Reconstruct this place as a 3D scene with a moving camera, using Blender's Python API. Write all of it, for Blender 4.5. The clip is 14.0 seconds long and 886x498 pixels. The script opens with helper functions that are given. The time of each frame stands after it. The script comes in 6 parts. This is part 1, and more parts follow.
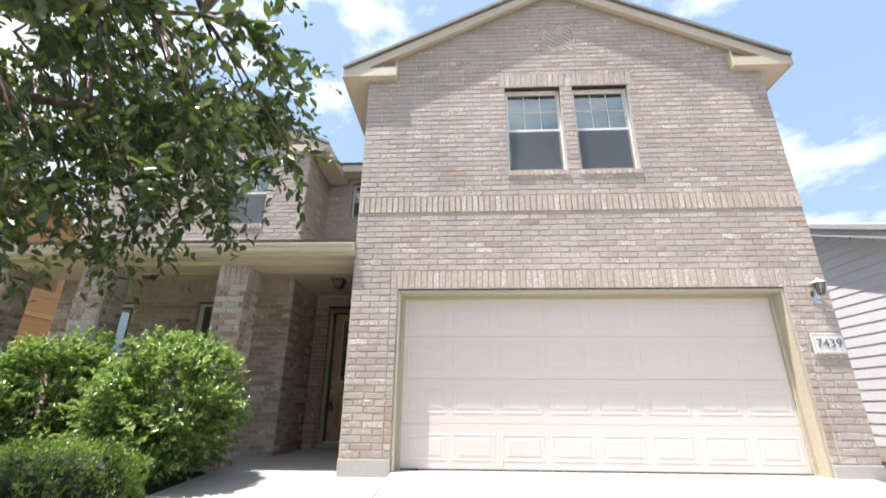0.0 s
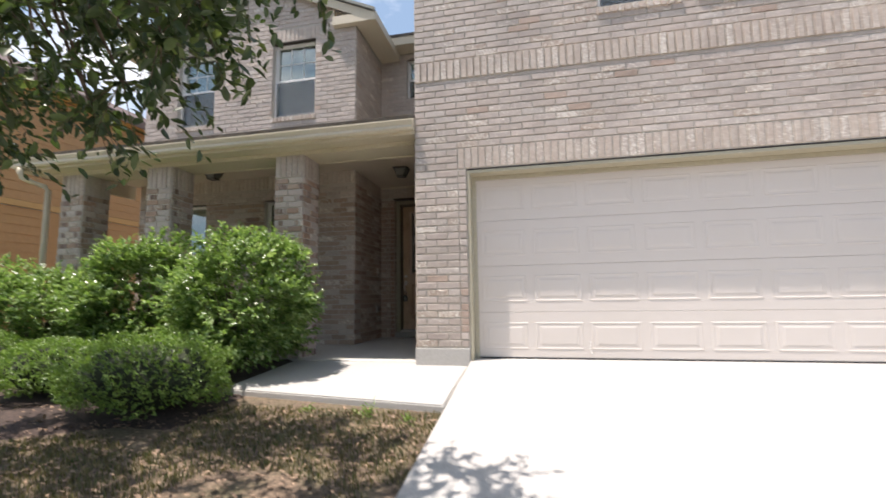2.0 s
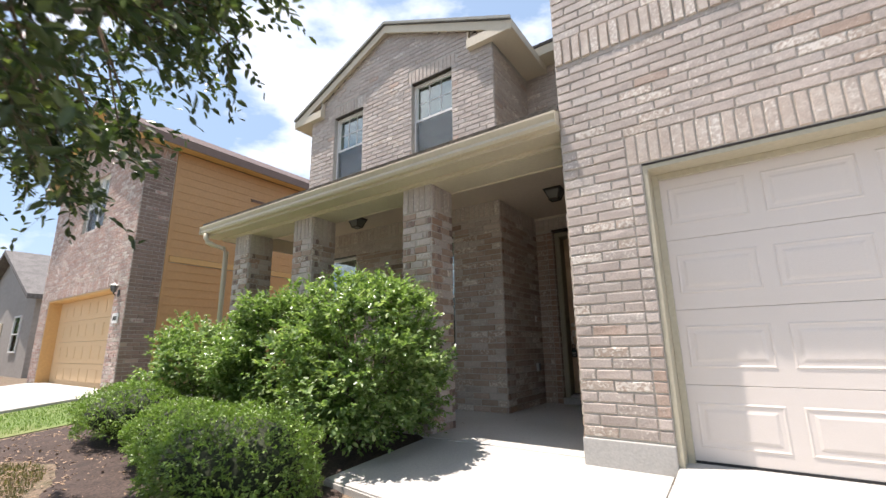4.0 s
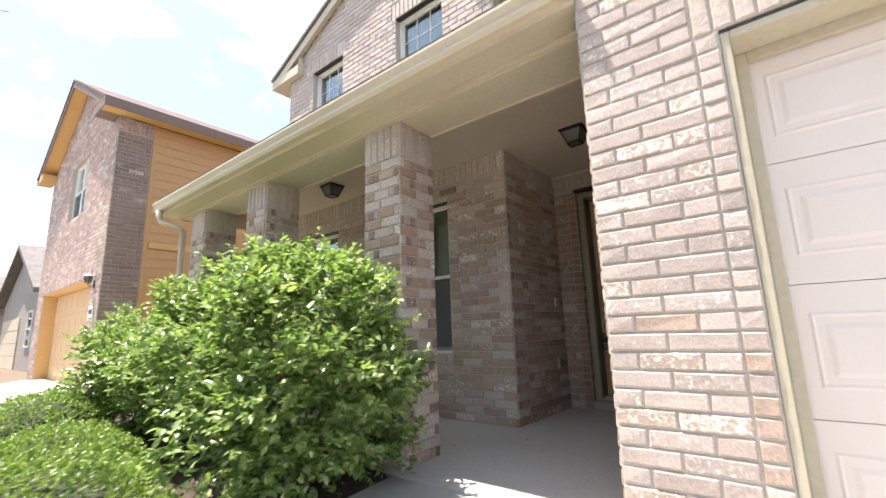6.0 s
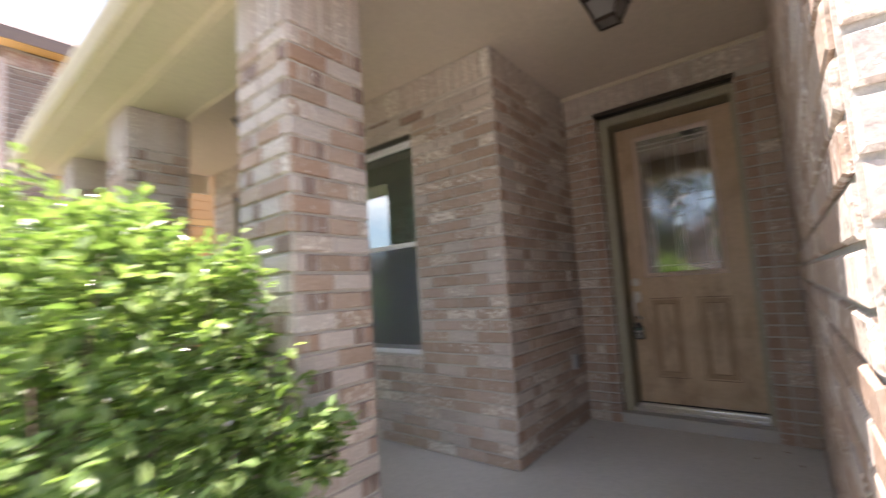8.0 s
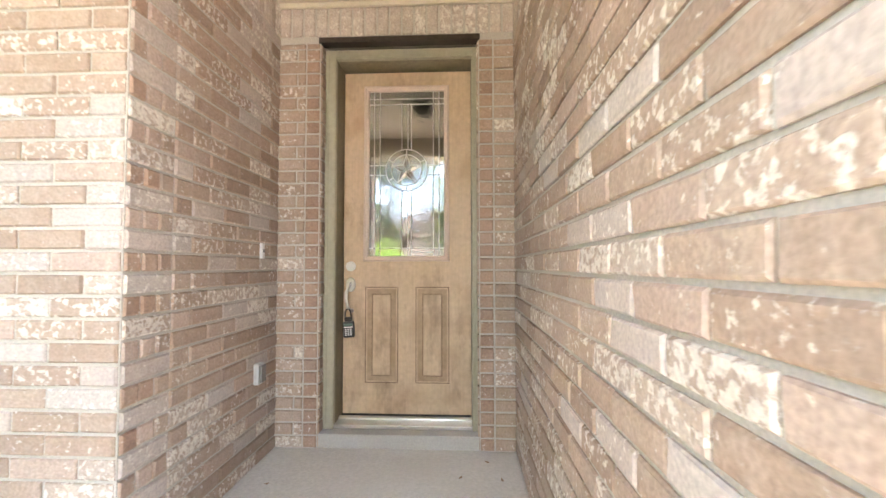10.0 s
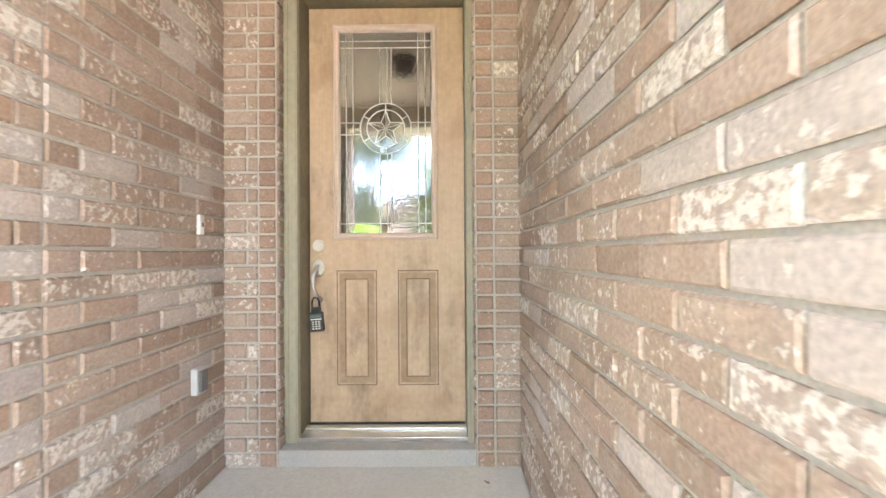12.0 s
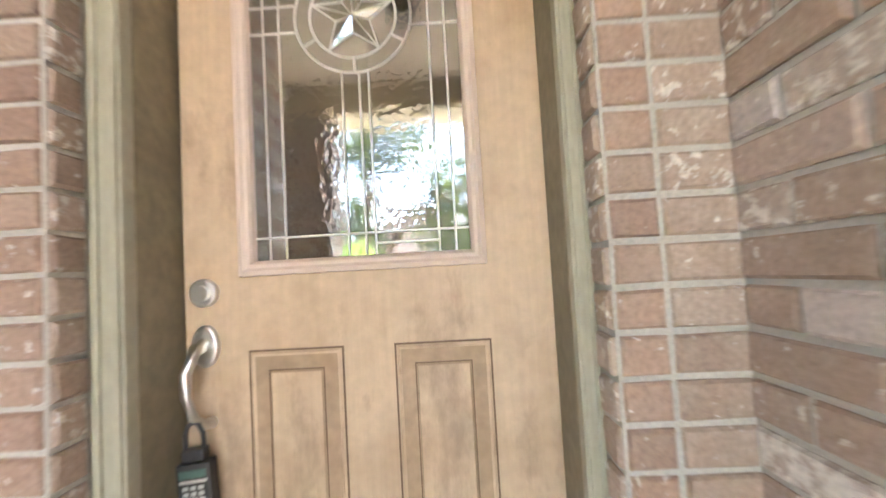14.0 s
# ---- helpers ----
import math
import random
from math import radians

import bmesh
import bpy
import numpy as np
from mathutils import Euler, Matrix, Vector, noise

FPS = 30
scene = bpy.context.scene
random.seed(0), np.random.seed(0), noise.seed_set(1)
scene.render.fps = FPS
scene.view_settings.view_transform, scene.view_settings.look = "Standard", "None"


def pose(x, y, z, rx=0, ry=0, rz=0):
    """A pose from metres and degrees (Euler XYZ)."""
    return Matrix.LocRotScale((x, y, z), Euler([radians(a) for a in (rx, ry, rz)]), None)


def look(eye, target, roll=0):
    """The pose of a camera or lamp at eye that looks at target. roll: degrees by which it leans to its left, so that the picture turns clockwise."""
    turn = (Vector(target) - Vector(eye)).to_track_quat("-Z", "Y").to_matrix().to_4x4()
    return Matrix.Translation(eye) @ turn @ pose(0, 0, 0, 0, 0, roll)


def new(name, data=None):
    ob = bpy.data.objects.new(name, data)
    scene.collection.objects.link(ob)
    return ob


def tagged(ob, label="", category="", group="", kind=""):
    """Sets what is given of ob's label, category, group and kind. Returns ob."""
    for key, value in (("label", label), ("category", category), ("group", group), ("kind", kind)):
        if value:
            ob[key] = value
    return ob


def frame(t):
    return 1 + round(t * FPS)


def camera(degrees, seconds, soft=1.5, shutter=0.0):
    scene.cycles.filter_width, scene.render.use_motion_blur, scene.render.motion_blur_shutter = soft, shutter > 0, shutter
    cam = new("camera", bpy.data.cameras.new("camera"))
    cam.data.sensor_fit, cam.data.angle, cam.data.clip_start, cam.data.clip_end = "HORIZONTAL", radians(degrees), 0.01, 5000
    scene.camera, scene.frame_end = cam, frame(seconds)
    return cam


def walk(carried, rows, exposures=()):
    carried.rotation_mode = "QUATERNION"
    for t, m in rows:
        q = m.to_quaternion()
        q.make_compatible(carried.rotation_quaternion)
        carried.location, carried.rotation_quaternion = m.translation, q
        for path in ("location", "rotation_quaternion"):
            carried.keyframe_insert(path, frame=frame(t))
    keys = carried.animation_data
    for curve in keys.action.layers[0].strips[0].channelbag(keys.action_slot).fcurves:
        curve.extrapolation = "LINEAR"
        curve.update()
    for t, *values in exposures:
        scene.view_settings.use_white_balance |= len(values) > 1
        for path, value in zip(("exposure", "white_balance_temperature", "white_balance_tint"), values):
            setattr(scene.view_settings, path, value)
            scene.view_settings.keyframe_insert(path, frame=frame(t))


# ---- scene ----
cam = camera(91.8, 14.0, shutter=0.5)
PATH = [
    (0, (0.873, -5.52, 0.724), (0.779, -3.645, 1.411), 0.4),
    (0.5, (0.875, -5.471, 0.669), (0.782, -3.535, 1.16), 0.3),
    (1, (0.833, -5.31, 0.639), (0.712, -3.329, 0.887), 0.0),
    (1.5, (0.842, -5.067, 0.63), (0.611, -3.088, 0.799), -0.7),
    (2, (0.712, -4.82, 0.707), (0.306, -2.874, 0.929), -0.9),
    (2.5, (0.663, -4.518, 0.736), (0.001, -2.666, 1.096), -0.7),
    (3, (0.648, -4.173, 0.763), (-0.251, -2.451, 1.239), -0.5),
    (5.3, (0.193, -2.647, 0.84), (-0.98, -1.075, 1.229), -1.4),
    (5.5, (0.145, -2.536, 0.847), (-0.997, -0.938, 1.225), -1.5),
    (6, (0.084, -2.105, 0.913), (-1.144, -0.572, 1.289), -1.9),
    (6.5, (-0.005, -1.685, 0.984), (-1.288, -0.191, 1.334), -1.7),
    (7, (-0.171, -1.337, 1.061), (-1.634, -0.004, 1.355), -0.8),
    (7.5, (-0.404, -0.962, 1.073), (-1.943, 0.283, 1.356), -3.8),
    (8, (-0.694, -0.719, 1.155), (-1.929, 0.842, 1.347), -3.5),
    (8.5, (-0.799, -0.373, 1.194), (-1.357, 1.536, 1.403), -4.9),
    (9, (-0.925, -0.058, 1.082), (-1.108, 1.917, 1.336), -3.3),
    (9.2, (-0.930, 0.027, 1.138), (-1.094, 2.012, 1.314), -1.4),
    (11.3, (-0.999, 0.682, 1.080), (-1.050, 2.680, 1.132), -0.2),
    (11.5, (-1.003, 0.716, 1.078), (-1.050, 2.714, 1.132), -0.2),
    (12, (-1.007, 0.838, 1.077), (-1.019, 2.836, 1.094), -0.4),
    (12.5, (-1.019, 1.138, 1.096), (-0.991, 3.139, 1.196), -1.1),
    (13, (-0.945, 1.527, 1.077), (-0.971, 3.519, 1.254), -2.9),
    (13.5, (-1.037, 1.929, 1.131), (-1.168, 3.916, 1.247), -1.2),
    (14, (-1.13, 2.3, 1.147), (-1.179, 4.297, 1.246), -3.2),
]
walk(cam, [(t, look(eye, target, roll)) for t, eye, target, roll in PATH],
     [(0, 1.0, 6700, 17), (0.5, 1.03, 6700, 17), (1.5, 0.63, 6800, 17), (3.2, 0.62, 6650, 17), (5.3, 1.42, 7000, 19), (6.5, 1.64, 6900, 20), (7.5, 2.08, 7000, 22), (8.0, 2.12, 6900, 24), (8.5, 2.6, 7200, 23), (9.0, 3.5, 7300, 21), (11.3, 4.62, 7000, 17), (12.0, 4.78, 6900, 16), (12.7, 4.86, 6800, 16), (14.0, 4.87, 6800, 19)])

# ---- light ----
SUN_WAY = Vector((0.285, 0.147, -1.0)).normalized()
SUN_ELEVATION = math.asin(-SUN_WAY.z)
SUN_AZIMUTH = math.atan2(-SUN_WAY.x, -SUN_WAY.y)
world = bpy.data.worlds.new("sky")
scene.world = world
world.use_nodes = True
wn, wl = world.node_tree.nodes, world.node_tree.links
wn.clear()
w_out = wn.new("ShaderNodeOutputWorld")
w_bg = wn.new("ShaderNodeBackground")
w_sky = wn.new("ShaderNodeTexSky")
w_sky.sky_type = "NISHITA"
w_sky.sun_disc = False
w_sky.sun_elevation = SUN_ELEVATION
w_sky.sun_rotation = SUN_AZIMUTH
w_sky.dust_density = 1.6
w_sky.air_density = 1.0
w_coord = wn.new("ShaderNodeTexCoord")
w_map = wn.new("ShaderNodeMapping")
w_map.inputs["Scale"].default_value = (1.6, 1.6, 3.6)
w_noise = wn.new("ShaderNodeTexNoise")
w_noise.inputs["Scale"].default_value = 1.9
w_noise.inputs["Detail"].default_value = 7.0
w_noise.inputs["Roughness"].default_value = 0.55
w_ramp = wn.new("ShaderNodeValToRGB")
w_ramp.color_ramp.elements[0].color = (0.04, 0.04, 0.04, 1)
w_ramp.color_ramp.elements[0].position = 0.50
w_ramp.color_ramp.elements[1].position = 0.66
w_mix = wn.new("ShaderNodeMix")
w_mix.data_type = "RGBA"
w_mix.inputs["B"].default_value = (10.0, 10.8, 11.8, 1)
w_haze = wn.new("ShaderNodeMix")
w_haze.data_type = "RGBA"
w_haze.inputs["Factor"].default_value = 0.35
w_haze.inputs["B"].default_value = (4.6, 7.6, 11.0, 1)
wl.new(w_coord.outputs["Generated"], w_map.inputs["Vector"])
wl.new(w_map.outputs["Vector"], w_noise.inputs["Vector"])
wl.new(w_noise.outputs["Fac"], w_ramp.inputs["Fac"])
wl.new(w_ramp.outputs["Color"], w_mix.inputs["Factor"])
wl.new(w_sky.outputs["Color"], w_haze.inputs["A"])
wl.new(w_haze.outputs["Result"], w_mix.inputs["A"])
wl.new(w_mix.outputs["Result"], w_bg.inputs["Color"])
wl.new(w_bg.outputs["Background"], w_out.inputs["Surface"])
w_bg.inputs["Strength"].default_value = 0.083

sun_data = bpy.data.lights.new("sun", "SUN")
sun_data.energy = 5.0
sun_data.angle = radians(0.55)
sun_data.color = (1.0, 0.962, 0.905)
sun = new("sun", sun_data)
sun.matrix_basis = Matrix.Translation((0, 0, 20)) @ SUN_WAY.to_track_quat("-Z", "Y").to_matrix().to_4x4()


# ---- materials ----
def material(name, colour, rough=0.7, metal=0.0, spread=0.08, fine=40.0, coarse=2.5, bump=0.15, stain=None, coat=0.0, spec=0.5):
    """A paint, stone or metal: base colour with grain, broad stains and relief, in metres."""
    m = bpy.data.materials.new(name)
    m.use_nodes = True
    n, l = m.node_tree.nodes, m.node_tree.links
    b = n["Principled BSDF"]
    co = n.new("ShaderNodeTexCoord")
    f = n.new("ShaderNodeTexNoise")
    f.inputs["Scale"].default_value = fine
    f.inputs["Detail"].default_value = 5
    c = n.new("ShaderNodeTexNoise")
    c.inputs["Scale"].default_value = coarse
    c.inputs["Detail"].default_value = 6
    l.new(co.outputs["Object"], f.inputs["Vector"])
    l.new(co.outputs["Object"], c.inputs["Vector"])
    dark = tuple(max(0, v * (1 - 2 * spread)) for v in colour)
    light = tuple(min(1, v * (1 + 1.3 * spread)) for v in colour)
    r = n.new("ShaderNodeValToRGB")
    r.color_ramp.elements[0].color, r.color_ramp.elements[1].color = (*dark, 1), (*light, 1)
    r.color_ramp.elements[0].position, r.color_ramp.elements[1].position = 0.3, 0.7
    l.new(f.outputs["Fac"], r.inputs["Fac"])
    mix = n.new("ShaderNodeMix")
    mix.data_type = "RGBA"
    r2 = n.new("ShaderNodeValToRGB")
    r2.color_ramp.elements[0].position, r2.color_ramp.elements[1].position = 0.45, 0.72
    l.new(c.outputs["Fac"], r2.inputs["Fac"])
    k = n.new("ShaderNodeMath")
    k.operation = "MULTIPLY"
    k.inputs[1].default_value = 0.6
    l.new(r2.outputs["Color"], k.inputs[0])
    l.new(k.outputs[0], mix.inputs["Factor"])
    l.new(r.outputs["Color"], mix.inputs["A"])
    mix.inputs["B"].default_value = (*(stain or dark), 1)
    l.new(mix.outputs["Result"], b.inputs["Base Color"])
    b.inputs["Roughness"].default_value = rough
    b.inputs["Metallic"].default_value = metal
    b.inputs["Coat Weight"].default_value = coat
    b.inputs["Specular IOR Level"].default_value = spec
    if bump:
        u = n.new("ShaderNodeBump")
        u.inputs["Strength"].default_value = bump
        u.inputs["Distance"].default_value = 0.004
        l.new(f.outputs["Fac"], u.inputs["Height"])
        l.new(u.outputs["Normal"], b.inputs["Normal"])
    return m


def brick_material(name, tones, wash=0.45, bump=0.55, flake=0.16):
    """Sanded clay brick: each piece its own tone, with patches of pale wash and a rough face."""
    m = bpy.data.materials.new(name)
    m.use_nodes = True
    n, l = m.node_tree.nodes, m.node_tree.links
    b = n["Principled BSDF"]
    info, geo, co = n.new("ShaderNodeObjectInfo"), n.new("ShaderNodeNewGeometry"), n.new("ShaderNodeTexCoord")
    add = n.new("ShaderNodeMath")
    add.operation = "ADD"
    fr = n.new("ShaderNodeMath")
    fr.operation = "FRACT"
    l.new(info.outputs["Random"], add.inputs[0])
    l.new(geo.outputs["Random Per Island"], add.inputs[1])
    l.new(add.outputs[0], fr.inputs[0])
    ramp = n.new("ShaderNodeValToRGB")
    ramp.color_ramp.interpolation = "LINEAR"
    while len(ramp.color_ramp.elements) < len(tones):
        ramp.color_ramp.elements.new(0.5)
    for i, tone in enumerate(tones):
        ramp.color_ramp.elements[i].position = i / (len(tones) - 1)
        ramp.color_ramp.elements[i].color = (*tone, 1)
    l.new(fr.outputs[0], ramp.inputs["Fac"])
    off = n.new("ShaderNodeVectorMath")
    off.operation = "MULTIPLY_ADD"
    off.inputs[1].default_value = (1, 1, 1)
    scale = n.new("ShaderNodeVectorMath")
    scale.operation = "SCALE"
    scale.inputs[0].default_value = (17.0, 31.0, 23.0)
    l.new(fr.outputs[0], scale.inputs["Scale"])
    l.new(geo.outputs["Position"], off.inputs[0])
    l.new(scale.outputs["Vector"], off.inputs[2])
    patch = n.new("ShaderNodeTexNoise")
    patch.inputs["Scale"].default_value = 19
    patch.inputs["Detail"].default_value = 3
    grain = n.new("ShaderNodeTexNoise")
    grain.inputs["Scale"].default_value = 95
    grain.inputs["Detail"].default_value = 4
    broad = n.new("ShaderNodeTexNoise")
    broad.inputs["Scale"].default_value = 1.1
    broad.inputs["Detail"].default_value = 4
    l.new(geo.outputs["Position"], broad.inputs["Vector"])
    l.new(off.outputs["Vector"], patch.inputs["Vector"])
    l.new(off.outputs["Vector"], grain.inputs["Vector"])
    pr = n.new("ShaderNodeValToRGB")
    pr.color_ramp.elements[0].position, pr.color_ramp.elements[1].position = 0.47, 0.60
    l.new(patch.outputs["Fac"], pr.inputs["Fac"])
    pk = n.new("ShaderNodeMath")
    pk.operation = "MULTIPLY"
    pk.inputs[1].default_value = wash
    l.new(pr.outputs["Color"], pk.inputs[0])
    m1 = n.new("ShaderNodeMix")
    m1.data_type = "RGBA"
    l.new(pk.outputs[0], m1.inputs["Factor"])
    l.new(ramp.outputs["Color"], m1.inputs["A"])
    m1.inputs["B"].default_value = (0.70, 0.65, 0.57, 1)
    # on some bricks, torn whitish skin with sharp borders
    pick = n.new("ShaderNodeMath")
    pick.operation = "MULTIPLY"
    pick.inputs[1].default_value = 7.31
    pick2 = n.new("ShaderNodeMath")
    pick2.operation = "FRACT"
    pick3 = n.new("ShaderNodeMapRange")
    pick3.inputs["From Min"].default_value, pick3.inputs["From Max"].default_value = 0.45, 0.9
    pick3.inputs["To Min"].default_value, pick3.inputs["To Max"].default_value = (0.6 * flake if flake > 0.16 else 0.0), flake
    l.new(fr.outputs[0], pick.inputs[0])
    l.new(pick.outputs[0], pick2.inputs[0])
    l.new(pick2.outputs[0], pick3.inputs["Value"])
    torn = n.new("ShaderNodeTexNoise")
    torn.inputs["Scale"].default_value = 40
    torn.inputs["Detail"].default_value = 6
    torn.inputs["Roughness"].default_value = 0.62
    torn.inputs["Distortion"].default_value = 0.2
    l.new(off.outputs["Vector"], torn.inputs["Vector"])
    lift = n.new("ShaderNodeMath")
    lift.operation = "ADD"
    l.new(torn.outputs["Fac"], lift.inputs[0])
    l.new(pick3.outputs["Result"], lift.inputs[1])
    skin = n.new("ShaderNodeMapRange")
    skin.inputs["From Min"].default_value, skin.inputs["From Max"].default_value = 0.635, 0.70
    l.new(lift.outputs[0], skin.inputs["Value"])
    sk = n.new("ShaderNodeMath")
    sk.operation = "MULTIPLY"
    sk.inputs[1].default_value = 0.78
    l.new(skin.outputs["Result"], sk.inputs[0])
    m2 = n.new("ShaderNodeMix")
    m2.data_type = "RGBA"
    l.new(sk.outputs[0], m2.inputs["Factor"])
    l.new(m1.outputs["Result"], m2.inputs["A"])
    m2.inputs["B"].default_value = (0.76, 0.71, 0.63, 1)
    br = n.new("ShaderNodeMapRange")
    br.inputs["From Min"].default_value, br.inputs["From Max"].default_value = 0.3, 0.7
    br.inputs["To Min"].default_value, br.inputs["To Max"].default_value = 0.86, 1.1
    gr = n.new("ShaderNodeMapRange")
    gr.inputs["From Min"].default_value, gr.inputs["From Max"].default_value = 0.3, 0.7
    gr.inputs["To Min"].default_value, gr.inputs["To Max"].default_value = 0.80, 1.14
    l.new(broad.outputs["Fac"], br.inputs["Value"])
    l.new(grain.outputs["Fac"], gr.inputs["Value"])
    mm = n.new("ShaderNodeMath")
    mm.operation = "MULTIPLY"
    l.new(br.outputs["Result"], mm.inputs[0])
    l.new(gr.outputs["Result"], mm.inputs[1])
    sc = n.new("ShaderNodeVectorMath")
    sc.operation = "SCALE"
    l.new(m2.outputs["Result"], sc.inputs[0])
    l.new(mm.outputs[0], sc.inputs["Scale"])
    l.new(sc.outputs["Vector"], b.inputs["Base Color"])
    hh = n.new("ShaderNodeMath")
    hh.operation = "MULTIPLY_ADD"
    hh.inputs[1].default_value = 0.35
    l.new(grain.outputs["Fac"], hh.inputs[0])
    h2 = n.new("ShaderNodeMath")
    h2.operation = "MULTIPLY_ADD"
    h2.inputs[1].default_value = 0.22
    l.new(skin.outputs["Result"], h2.inputs[0])
    l.new(patch.outputs["Fac"], h2.inputs[2])
    l.new(h2.outputs[0], hh.inputs[2])
    bp = n.new("ShaderNodeBump")
    bp.inputs["Strength"].default_value = bump
    bp.inputs["Distance"].default_value = 0.012
    l.new(hh.outputs[0], bp.inputs["Height"])
    l.new(bp.outputs["Normal"], b.inputs["Normal"])
    ro = n.new("ShaderNodeMapRange")
    ro.inputs["To Min"].default_value, ro.inputs["To Max"].default_value = 0.72, 0.30
    l.new(skin.outputs["Result"], ro.inputs["Value"])
    l.new(ro.outputs["Result"], b.inputs["Roughness"])
    return m


def leaf_material(name, tones, rough=0.42, through_light=0.35):
    m = bpy.data.materials.new(name)
    m.use_nodes = True
    n, l = m.node_tree.nodes, m.node_tree.links
    b, out = n["Principled BSDF"], n["Material Output"]
    geo = n.new("ShaderNodeNewGeometry")
    ramp = n.new("ShaderNodeValToRGB")
    while len(ramp.color_ramp.elements) < len(tones):
        ramp.color_ramp.elements.new(0.5)
    for i, tone in enumerate(tones):
        ramp.color_ramp.elements[i].position = i / (len(tones) - 1)
        ramp.color_ramp.elements[i].color = (*tone, 1)
    l.new(geo.outputs["Random Per Island"], ramp.inputs["Fac"])
    no = n.new("ShaderNodeTexNoise")
    no.inputs["Scale"].default_value = 60
    l.new(geo.outputs["Position"], no.inputs["Vector"])
    mr = n.new("ShaderNodeMapRange")
    mr.inputs["To Min"].default_value, mr.inputs["To Max"].default_value = 0.75, 1.25
    l.new(no.outputs["Fac"], mr.inputs["Value"])
    sc = n.new("ShaderNodeVectorMath")
    sc.operation = "SCALE"
    l.new(ramp.outputs["Color"], sc.inputs[0])
    l.new(mr.outputs["Result"], sc.inputs["Scale"])
    l.new(sc.outputs["Vector"], b.inputs["Base Color"])
    b.inputs["Roughness"].default_value = rough
    tr = n.new("ShaderNodeBsdfTranslucent")
    g2 = n.new("ShaderNodeVectorMath")
    g2.operation = "MULTIPLY"
    g2.inputs[1].default_value = (1.4, 1.6, 0.7)
    l.new(sc.outputs["Vector"], g2.inputs[0])
    l.new(g2.outputs["Vector"], tr.inputs["Color"])
    mx = n.new("ShaderNodeMixShader")
    mx.inputs["Fac"].default_value = through_light
    l.new(b.outputs["BSDF"], mx.inputs[1])
    l.new(tr.outputs["BSDF"], mx.inputs[2])
    l.new(mx.outputs["Shader"], out.inputs["Surface"])
    return m


def glass_material(name, tint=(0.75, 0.82, 0.80), wavy=0.0, least=0.12):
    """A window pane: clear and tinted, with a Fresnel gloss."""
    m = bpy.data.materials.new(name)
    m.use_nodes = True
    n, l = m.node_tree.nodes, m.node_tree.links
    n.remove(n["Principled BSDF"])
    out = n["Material Output"]
    t, g, mx, f = n.new("ShaderNodeBsdfTransparent"), n.new("ShaderNodeBsdfGlossy"), n.new("ShaderNodeMixShader"), n.new("ShaderNodeLayerWeight")
    t.inputs["Color"].default_value = (*tint, 1)
    g.inputs["Roughness"].default_value = 0.01 if not wavy else 0.004
    f.inputs["Blend"].default_value = 0.5
    pw = n.new("ShaderNodeMath")
    pw.operation = "POWER"
    pw.inputs[1].default_value = 4.0
    k = n.new("ShaderNodeMath")
    k.operation = "MULTIPLY_ADD"
    k.inputs[1].default_value = 1.0
    k.inputs[2].default_value = least
    k.use_clamp = True
    l.new(f.outputs["Facing"], pw.inputs[0])
    l.new(pw.outputs[0], k.inputs[0])
    l.new(k.outputs[0], mx.inputs["Fac"])
    l.new(t.outputs["BSDF"], mx.inputs[1])
    l.new(g.outputs["BSDF"], mx.inputs[2])
    l.new(mx.outputs["Shader"], out.inputs["Surface"])
    if wavy:
        geo, no, bp = n.new("ShaderNodeNewGeometry"), n.new("ShaderNodeTexNoise"), n.new("ShaderNodeBump")
        no.inputs["Scale"].default_value = 140
        no.inputs["Detail"].default_value = 0
        bp.inputs["Strength"].default_value = wavy
        bp.inputs["Distance"].default_value = 0.003
        l.new(geo.outputs["Position"], no.inputs["Vector"])
        l.new(no.outputs["Fac"], bp.inputs["Height"])
        l.new(bp.outputs["Normal"], g.inputs["Normal"])
    return m


BRICK = brick_material("brick_clay", [(0.42, 0.35, 0.305), (0.50, 0.43, 0.38), (0.45, 0.38, 0.33), (0.52, 0.46, 0.41), (0.44, 0.37, 0.32), (0.51, 0.43, 0.375), (0.49, 0.42, 0.37)], 0.12, 0.30, 0.09)
BRICK_END = brick_material("brick_header", [(0.35, 0.225, 0.16), (0.40, 0.27, 0.195), (0.32, 0.205, 0.15), (0.39, 0.285, 0.215)], 0.05, 0.35, 0.05)
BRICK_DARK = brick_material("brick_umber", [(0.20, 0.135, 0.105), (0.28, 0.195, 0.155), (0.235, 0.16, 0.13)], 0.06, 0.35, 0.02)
BRICK_PALE = brick_material("brick_pale", [(0.44, 0.345, 0.275), (0.48, 0.39, 0.32), (0.41, 0.315, 0.25)], 0.22, 0.55, 0.20)
BRICK_RUST = brick_material("brick_rust", [(0.44, 0.33, 0.265), (0.47, 0.355, 0.285), (0.41, 0.305, 0.24)], 0.08, 0.35, 0.03)
BRICK_NEXT = brick_material("brick_rose", [(0.36, 0.21, 0.17), (0.46, 0.29, 0.23), (0.30, 0.19, 0.16), (0.42, 0.30, 0.25)])
# same house brick, darker and browner: entry shade in its colour; columns mix it too
BRICK_SHADE_BROWN = brick_material("brick_entry", [(0.355, 0.255, 0.19), (0.42, 0.315, 0.24), (0.33, 0.235, 0.175), (0.40, 0.29, 0.22), (0.44, 0.34, 0.265)], 0.07, 0.45, 0.12)
BRICK_BAND = brick_material("brick_band", [(0.46, 0.38, 0.32), (0.52, 0.435, 0.365), (0.49, 0.40, 0.335), (0.53, 0.45, 0.38)], 0.3, 0.3)
